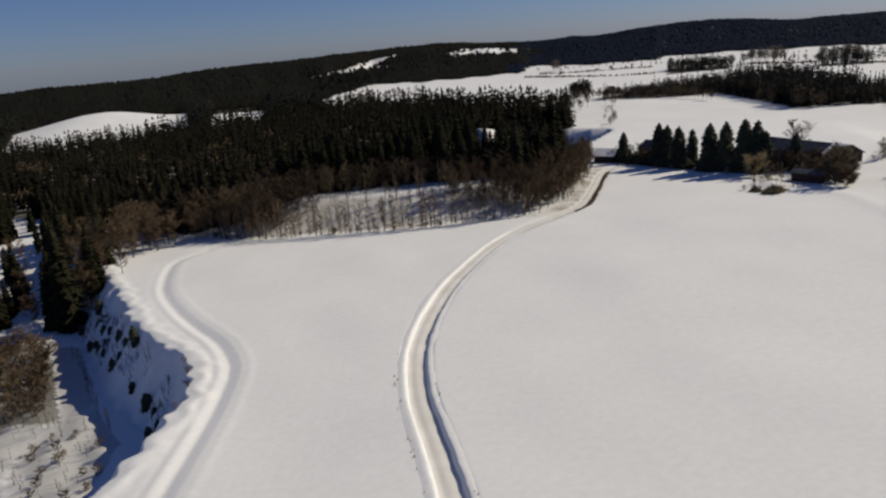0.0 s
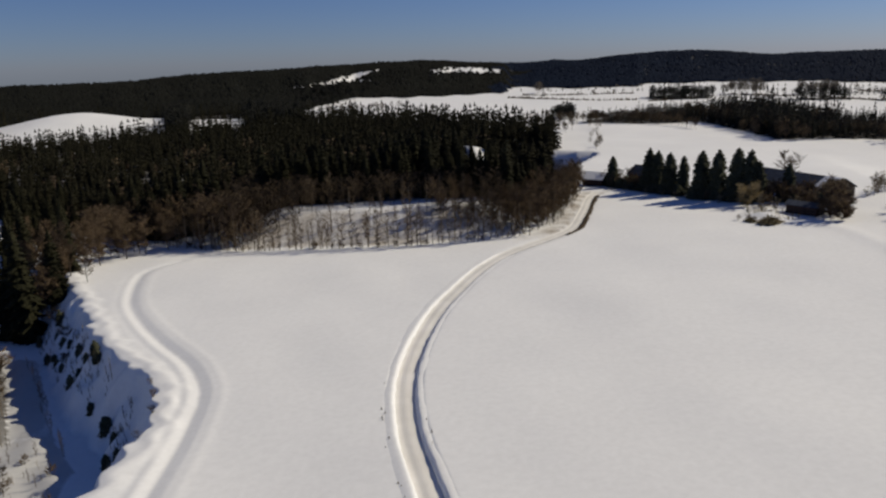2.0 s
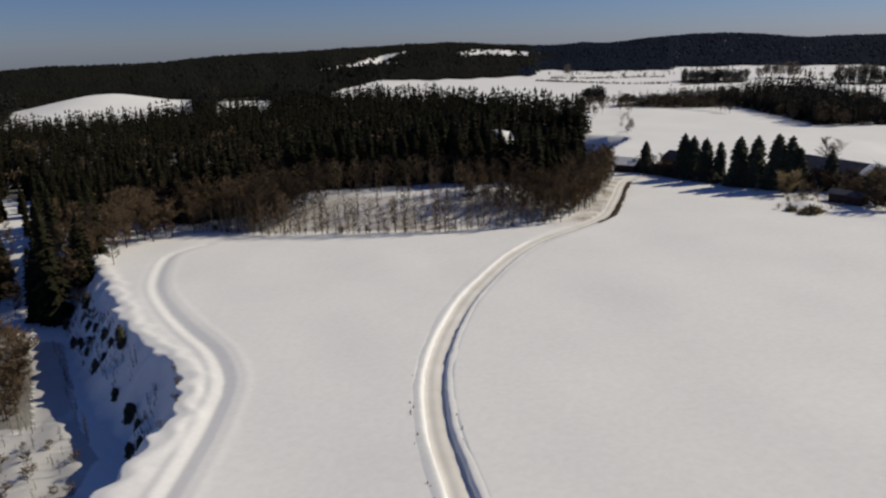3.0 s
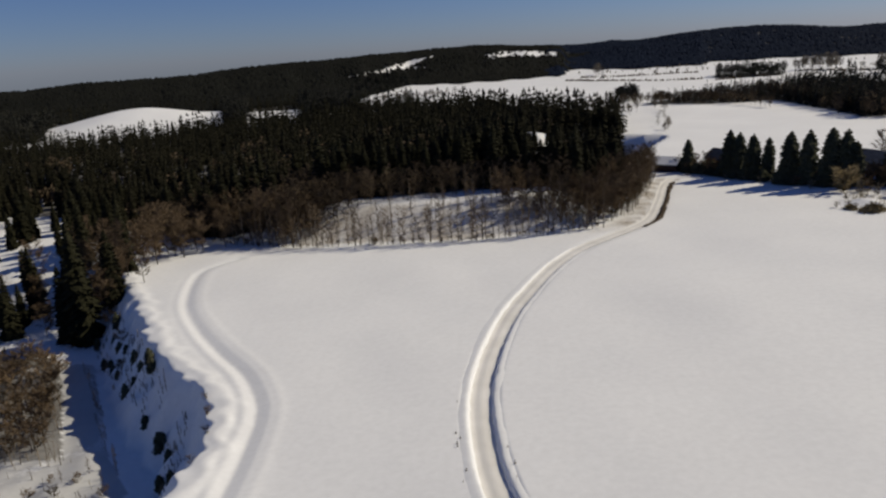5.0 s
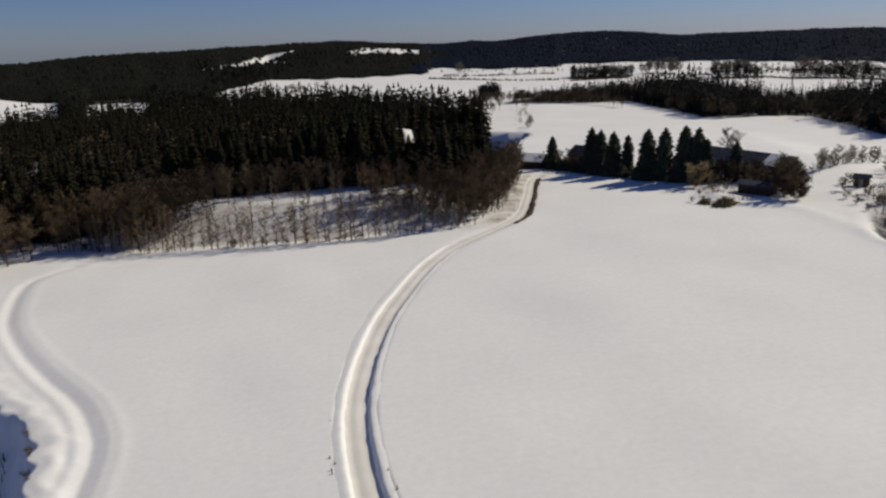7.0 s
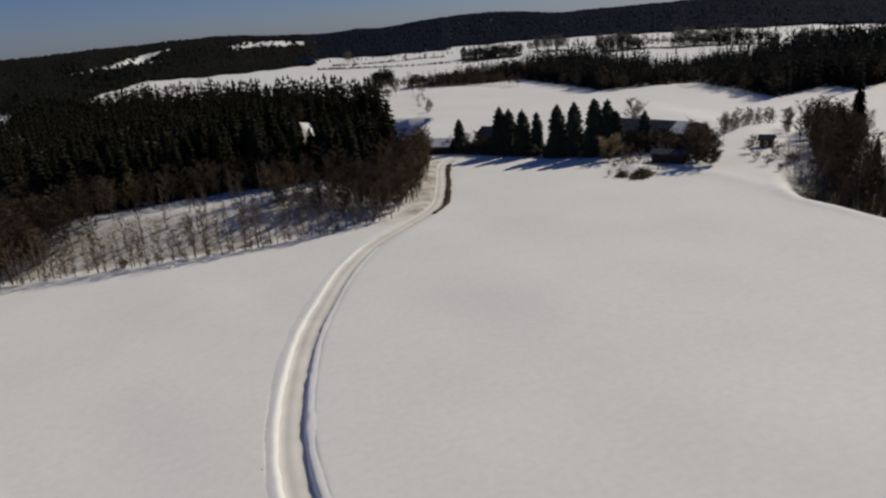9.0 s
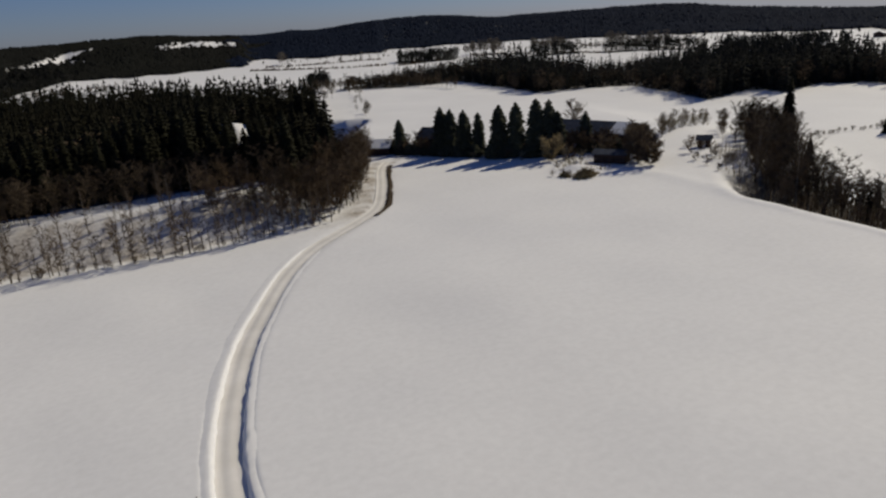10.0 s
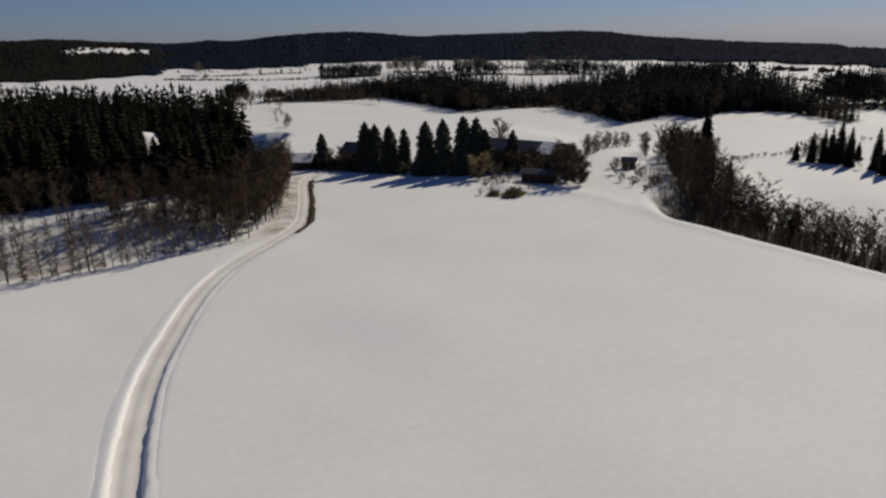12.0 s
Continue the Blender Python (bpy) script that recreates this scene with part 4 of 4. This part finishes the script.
# ---- road and verge ----
def ribbon(name, line, offsets, mat, lift, label, start, end, ragged=0.0, step=1.2, kind="road"):
    """A strip along a line, with a cross-section of (offset, height) pairs."""
    pts = [p for p in smooth_line(line, step) if start <= p[1] <= end]
    v, f, m = [], [], len(offsets)
    for k, p in enumerate(pts):
        a, b = pts[max(k - 1, 0)], pts[min(k + 1, len(pts) - 1)]
        tx, ty = b[0] - a[0], b[1] - a[1]
        ln, z0 = math.hypot(tx, ty), ground_at(p[0], p[1])
        for j, (off, up) in enumerate(offsets):
            off += ragged * (noise.noise(Vector((p[0] * 0.45, p[1] * 0.45, j * 0.6))) + 0.7 * noise.noise(Vector((p[0] * 1.3, p[1] * 1.3, j * 2.0))))
            if kind == "snow bank":
                up *= 1 - 0.45 * float(step01(88, 128, p[1]))
            up += ragged * 0.8 * min(0.0, noise.noise(Vector((p[0] * 0.25, p[1] * 0.25, 5))))
            x, y = p[0] + ty / ln * off, p[1] - tx / ln * off
            v.append((x, y, z0 + lift + up - (0.75 * float(step01(138, 158, p[1])) if kind == "snow bank" else 0)))
    for k in range(len(pts) - 1):
        for j in range(m - 1):
            f.append((k * m + j, k * m + j + 1, (k + 1) * m + j + 1, (k + 1) * m + j))
    return tagged(new(name, mesh_of(name, v, f, mat, True)), label, kind, kind="structure")


ribbon("road", ROAD, [(-1.25, 0.10), (-1.05, 0.03), (-0.8, -0.02), (-0.5, -0.02), (-0.25, 0.04), (0.25, 0.04), (0.5, -0.02), (0.8, -0.02), (1.05, 0.03), (1.25, 0.10)],
       PACKED, 0.06, "narrow ploughed farm road of packed sandy snow", -120, 212)
# ploughed-up snow on both sides
ribbon("snow_bank_1", ROAD, [(-2.6, 0.42), (-2.2, 0.505), (-1.9, 0.555), (-1.6, 0.595), (-1.36, 0.54), (-1.22, 0.28), (-1.1, 0.02)], SNOW, 0.03,
       "low ploughed bank of snow beside the farm road", -60, 166, 0.10, 0.7, "snow bank")
ribbon("snow_bank_2", ROAD, [(1.1, 0.02), (1.24, 0.30), (1.40, 0.52), (1.6, 0.585), (1.95, 0.57), (2.5, 0.535), (3.2, 0.44)], SNOW, 0.03,
       "low ploughed bank of snow beside the farm road", -60, 162, 0.16, 0.7, "snow bank")
ribbon("bare_verge", ROAD, [(1.15, 0.06), (1.35, 0.22), (1.75, 0.42), (2.15, 0.45), (2.4, 0.32)], SOIL, 0.05, "dark bare soil along the ploughed farm drive", 157, 206, 0.35)


# ---- farm buildings ----
def box(bm, x0, y0, z0, x1, y1, z1):
    m = Matrix.Translation(((x0 + x1) / 2, (y0 + y1) / 2, (z0 + z1) / 2)) @ Matrix.Diagonal((x1 - x0, y1 - y0, z1 - z0, 1))
    bmesh.ops.create_cube(bm, size=1, matrix=m)


def one_box(*a):
    bm = bmesh.new()
    box(bm, *a)
    return bm


def gable_walls(w, d, eave, ridge):
    """Walls of a house whose ridge runs along x."""
    bm = bmesh.new()
    x, y = w / 2, d / 2
    out = [bm.verts.new(p) for p in ((-x, -y, -0.6), (-x, y, -0.6), (-x, y, eave), (-x, 0, ridge), (-x, -y, eave))]
    far = [bm.verts.new((w / 2, v.co.y, v.co.z)) for v in out]
    bm.faces.new(out)
    bm.faces.new(far[::-1])
    for k in range(5):
        bm.faces.new((out[k], far[k], far[(k + 1) % 5], out[(k + 1) % 5]))
    bmesh.ops.recalc_face_normals(bm, faces=bm.faces)
    return bm


def roof_slab(w, d, eave, ridge, over, thick, lift):
    bm = bmesh.new()
    x, y = w / 2 + over, d / 2 + over
    drop = (ridge - eave) * over / (d / 2)
    sec = [(-y, eave - drop + lift), (0, ridge + lift), (y, eave - drop + lift), (y, eave - drop + lift + thick), (0, ridge + lift + thick), (-y, eave - drop + lift + thick)]
    a = [bm.verts.new((-x, *p)) for p in sec]
    b = [bm.verts.new((x, *p)) for p in sec]
    for q in (a, b):
        bm.faces.new((q[0], q[1], q[4], q[5]))
        bm.faces.new((q[1], q[2], q[3], q[4]))
    for k in range(6):
        bm.faces.new((a[k], b[k], b[(k + 1) % 6], a[(k + 1) % 6]))
    bmesh.ops.recalc_face_normals(bm, faces=bm.faces)
    return bm


def make_house(name, label, x, y, turn, w, d, eave, ridge, wall, roof, windows=(), doors=(), chimney=False, snow=True, trim=PALE_WOOD):
    house = tagged(new(name), label, "building")
    part("wall", gable_walls(w, d, eave, ridge), wall, house)
    rf = part("roof", roof_slab(w, d, eave, ridge, 0.45, 0.14, 0.01), roof, house)
    if snow:
        part("snow_cover", roof_slab(w, d, eave, ridge, 0.40, 0.22, 0.16), SNOW, rf, "snow lying on the roof")
    for wx, side, wz in windows:
        win = child("window", None, house)
        win.location = (wx, side * (d / 2), wz)
        part("pane", one_box(-0.5, -0.03, -0.6, 0.5, 0.03, 0.6), GLASS, win)
        fr = bmesh.new()
        for q in ((-0.6, -0.06, -0.7, -0.5, 0.06, 0.7), (0.5, -0.06, -0.7, 0.6, 0.06, 0.7), (-0.5, -0.06, 0.6, 0.5, 0.06, 0.7), (-0.5, -0.06, -0.7, 0.5, 0.06, -0.6), (-0.03, -0.05, -0.6, 0.03, 0.05, 0.6)):
            box(fr, *q)
        part("frame", fr, trim, win)
    for dx, side, dw, dh in doors:
        part("door", one_box(dx - dw / 2, side * d / 2 - 0.06, 0, dx + dw / 2, side * d / 2 + 0.06, dh), trim if dw < 1.5 else DARK_WOOD, house)
    if chimney:
        part("chimney", one_box(w * 0.15 - 0.35, -0.35, ridge - 0.5, w * 0.15 + 0.35, 0.35, ridge + 1.0), ROOFING, house)
    house.matrix_basis = Matrix.Translation((x, y, ground_at(x, y))) @ Matrix.Rotation(radians(turn), 4, "Z")
    return house


barn = make_house("barn", "long dark wooden barn with thin snow on its dull grey roof", 99, 190, -66, 25, 9, 3.0, 5.3, DARK_WOOD, ROOFING,
           [(-6, -1, 1.8), (2, -1, 1.8), (8, -1, 1.8)], [(-2, -1, 3, 2.8)], snow=False)
barn_roof = next(c for c in barn.children if c.name.startswith("roof"))
barn_snow = part("snow_patch", roof_slab(4.4, 9, 3.0, 5.3, 0.1, 0.05, 0.155), SNOW, barn_roof, "thin snow left on the roof")
barn_snow.location.x = 9.6
make_house("farmhouse", "dark timber farmhouse with a grey roof among the spruces", 66.5, 217, -55, 10, 7.5, 3.9, 6.2, DARK_WOOD, ROOFING,
           [(-3.5, -1, 1.9), (0, -1, 1.9), (3.5, -1, 1.9)], [(1.8, -1, 1.0, 2.05)], True, snow=False)
make_house("garage", "small dark garage with a snowy gable roof at the drive", 52.4, 227, -35, 6.5, 6, 2.3, 4.0, DARK_WOOD, ROOFING, [], [(0, -1, 2.6, 2.1)])
make_house("shed", "low dark wooden shed in its own shade by the field", 85.3, 162.2, -53, 7, 4, 2.1, 2.7, DARK_WOOD, ROOFING, [], [(0, -1, 1.8, 1.9)], snow=False)
make_house("hut", "small dark wooden hut standing beside the snowy lane", 109.5, 160.5, -50, 2.7, 2.3, 1.9, 2.6, DARK_WOOD, ROOFING, [], [(0, -1, 0.8, 1.8)], snow=False)

for bx, by, turn in ((556, 452, 20), (554, 434, -15), (557, 411, 10)):
    make_house("far_barn", "distant low dark barn on a snowy field", bx, by, turn, 13, 8, 2.6, 4.4, DARK_WOOD, ROOFING, [], [(0, -1, 2.6, 2.4)])
# farmyard plants
EVERGREEN_KINDS = [make_spruce(500 + k, h, r, 12, 11, "low dark evergreen bush beside the farmyard spruces", 1.0, 0.0, YARD_NEEDLES) for k, (h, r) in enumerate([(3.6, 1.9), (2.8, 1.7)])]
for src in EVERGREEN_KINDS:
    src.name = "evergreen_bush"
    tagged(src, category="bush")
plant(EVERGREEN_KINDS, [(57.8, 218.4), (59.2, 216.2), (60.4, 213.6), (61.4, 211), (61.8, 208.6), (64.2, 205), (65.6, 202), (68.2, 199.4), (70.6, 193.6), (73, 189), (76.6, 185.4), (79.8, 182.6), (83.6, 181.4),
                        (85.6, 180.2, 1.1), (88, 178.4, 1.1), (90, 176.4, 1.2), (92, 174.6, 1.1), (94, 172.6, 1.2), (96, 170, 1.1), (62.4, 214, 1.2), (55.2, 224, 1.0), (58, 222, 1.2), (57.4, 216.6), (60.2, 211.6), (62.6, 204.4), (65.0, 200.8), (67.8, 196.2), (70.2, 190.6), (73.6, 186.2), (76.8, 182.4), (80.0, 179.6), (68.8, 201, 1.2), (72.4, 194, 1.2), (74.6, 191, 1.2), (78.2, 187, 1.2)], R, "evergreen bushes of the farmyard", (0.75, 1.25))
hedge = rows_of([[(55.6, 218.6), (60.4, 209.0), (64.4, 200.0)], [(68.2, 193.6), (71.6, 187.4), (76.2, 181.4)]], 3.0, 88, 0.5)
plant(EVERGREEN_KINDS, [(x, y, 0.6) for x, y in hedge], R, "evergreen bushes of the farmyard", (0.7, 1.2))
retire(EVERGREEN_KINDS)
plant(SHRUB_KINDS, [(99, 142, 0.7), (96, 145, 0.6), (101, 148, 0.8), (104, 152, 0.7), (103, 157, 0.8), (106, 158, 0.7), (107, 163, 0.6), (94, 139, 0.5), (98, 150, 0.5), (110, 165, 0.7), (112, 163, 0.7), (101, 143, 0.7)], R, "shrubs on the lane side")
yellow = make_bare(480, "yellow_bush", 5.0, 2.6, 34, 3000, BARK, YELLOW, "yellowish dense leafless bush in the farmyard", 0.05, 0.012, 0.07, 4)
yellow.matrix_basis = place(77.3, 174.9)
for n, (x, y, h) in enumerate([(88.6, 157.0, 8.6), (91.5, 160.0, 8.0), (89.0, 153.8, 4.8), (93.5, 164.0, 7.0)]):
    t = make_bare(490 + n, "broad_tree", h, 3.0, 40, 2600, BARK, TWIGS_PALE if n == 1 else TWIGS, "broad leafless tree with very dense brown twigs beside the shed", 0.06, 0.012, 0.09, 3)
    t.matrix_basis = place(x, y)
plant(SHRUB_KINDS, [(x + R.uniform(-0.8, 0.8), y + R.uniform(-0.8, 0.8), f) for x, y, f in [(58.5, 217, 1.1), (60, 214, 1.2), (61.5, 211, 1.2), (62, 208.5, 1.0), (64.5, 206.5, 1.2), (66, 203, 1.1), (68, 201, 1.1),
      (69, 199.5, 1.0), (70.5, 194.5, 0.9), (73.5, 189.5, 1.1), (76.5, 186, 1.1), (79, 183.5, 1.0), (83, 181, 1.3), (86, 180, 1.4), (88, 178, 1.5), (90, 177, 1.5), (92, 176, 1.5), (94.5, 175, 1.4), (96, 172, 1.3), (97, 168, 1.2), (98.5, 171, 1.4)]], R, "dark shrubs of the farmyard", (0.95, 1.25))
plant(BROWN_KINDS, [(87, 176, 0.42), (91, 173, 0.45), (95, 169.5, 0.42), (85, 183, 0.5), (61, 218, 0.6), (59, 222, 0.6), (64, 213, 0.6)], R, "yard trees")
plant(PALE_KINDS, [(79, 171), (81.5, 168.5), (84.5, 166, 1.1), (86, 161.5, 0.8), (78, 168, 0.6), (87.5, 159, 0.9), (74, 166.5, 0.5), (76, 163, 0.5), (61, 203, 0.5), (64, 198.5, 0.5), (70, 190, 0.6), (66.5, 194.8, 0.5), (73, 181, 0.7)], R, "bushes of the farmyard")
plant(SHRUB_KINDS, [(57, 219), (58.5, 217), (60, 213, 1.2), (61, 210), (72, 186, 0.8), (82.5, 174.5), (88.5, 172, 1.3), (91, 170, 1.2), (57, 224, 1.3), (94, 166), (92, 174, 1.4)], R, "dark shrubs of the farmyard", (0.9, 1.3))
plant(BROWN_KINDS, [(100, 201, 0.9), (66, 212, 0.9)], R, "yard trees")
barn_spruce = make_spruce(120, 9.8, 2.1, 28, 12, "dense dark green spruce standing before the long barn", 0.7, 0.03, YARD_NEEDLES)
barn_spruce.matrix_basis = place(90.6, 180.5)
plant(SHRUB_KINDS, [(-38.2, 86.6, 0.3), (-36.3, 82.5, 0.35), (-35.2, 78.5, 0.32), (-34.8, 73.6, 0.3), (-36.2, 68, 0.4), (-37, 64, 0.45), (-62, 112, 0.5), (-66, 121, 0.6), (-72, 130, 0.8)], R, "shrubs on the slope", (0.9, 1.2))


bank_brush = scatter([(-37, 72), (-42, 90), (-52, 103), (-62, 117), (-72, 132), (-78, 132), (-70, 120), (-60, 106), (-50, 94), (-43, 84), (-42, 72)], 2.2, 79, lambda x, y: wave(x, y, 9, 81) > 0.0)
JUNIPER_KINDS = [make_spruce(520 + k, h, r, 11, 9, "low dark juniper bush on the shaded snowy bank", 0.7, 0.0, YARD_NEEDLES) for k, (h, r) in enumerate([(2.4, 1.0), (1.8, 1.1)])]
for src in JUNIPER_KINDS:
    src.name = "juniper_bush"
    tagged(src, category="bush")
plant(JUNIPER_KINDS, [tuple(q) for q in bank_brush], R, "junipers on the shaded bank", (0.5, 1.05))
retire(JUNIPER_KINDS)


def make_brush_heap(x, y, turn, size, seed):
    rng = random.Random(seed)
    heap = tagged(new("brush_heap"), "brown heap of cut branches on the snow at the field edge", "heap")
    sticks, core = Soup(), bmesh.new()
    bmesh.ops.create_icosphere(core, subdivisions=3, radius=1.0)
    for v in core.verts:
        k = 1 + 0.22 * noise.noise(v.co * 2.2)
        v.co = Vector((v.co.x * 2.0 * k, v.co.y * 1.2 * k, max(v.co.z, -0.2) * 0.6 * k))
    part("core", core, SOIL, heap)
    for k in range(420):
        a, r = rng.uniform(0, 6.28), rng.uniform(0.0, 1.0)
        p = Vector((math.cos(a) * 2.9 * r, math.sin(a) * 2.0 * r, 0.2 + 1.3 * rng.uniform(0.4, 1.0) * (1 - r)))
        d = Vector((rng.uniform(-1, 1), rng.uniform(-1, 1), rng.uniform(-0.3, 0.6))).normalized() * rng.uniform(1.0, 3.0)
        sticks.tube([p - d / 2, p + d / 2], [0.08, 0.03], 3)
    child("branches", mesh_of("heap_branches", sticks.v, sticks.f, DRY_GRASS), heap, "tan and brown cut branches")
    heap.matrix_basis = place(x, y, turn, size)


verge = rows_of([ROAD[3:9]], 0.9, 68, 0.25)
side = np.where(np.random.RandomState(69).uniform(0, 1, len(verge)) < 0.65, -2.5, 2.1)
keep = wave(verge[:, 0], verge[:, 1], 9, 70) > -0.1
brushwood("verge_grass", np.stack([verge[keep, 0] + side[keep], verge[keep, 1]], -1), 1.0, (0.12, 0.35), SOIL, "tufts of dead grass sticking out of the snow beside the road", 75, 2.2)
brushwood("yard_grass", [(75, 158), (80, 155.5), (86, 163), (80, 172), (74, 170)], 0.9, (0.3, 1.1), DRY_GRASS, "tan dead grass sticking out of the snow in the farmyard", 77, 1.6)
brushwood("row_grass", [(52, 214), (60, 205), (68, 193), (76, 181), (79, 183), (70, 196), (62, 208), (56, 219)], 1.0, (0.3, 1.2), DRY_GRASS, "tan dead grass along the foot of the spruce row", 78, 1.6)
make_brush_heap(73.4, 154.6, 0.4, 1.0, 5)
make_brush_heap(70.4, 157.6, 1.4, 0.55, 6)
plant(SHRUB_KINDS, [(70.2, 158.5, 0.5), (69, 160, 0.45), (71, 157, 0.4)], R, "shrubs at the heap")
retire(SLIM_KINDS + SPRUCE_KINDS + BIRCH_KINDS + BROWN_KINDS + SHRUB_KINDS + PALE_KINDS)
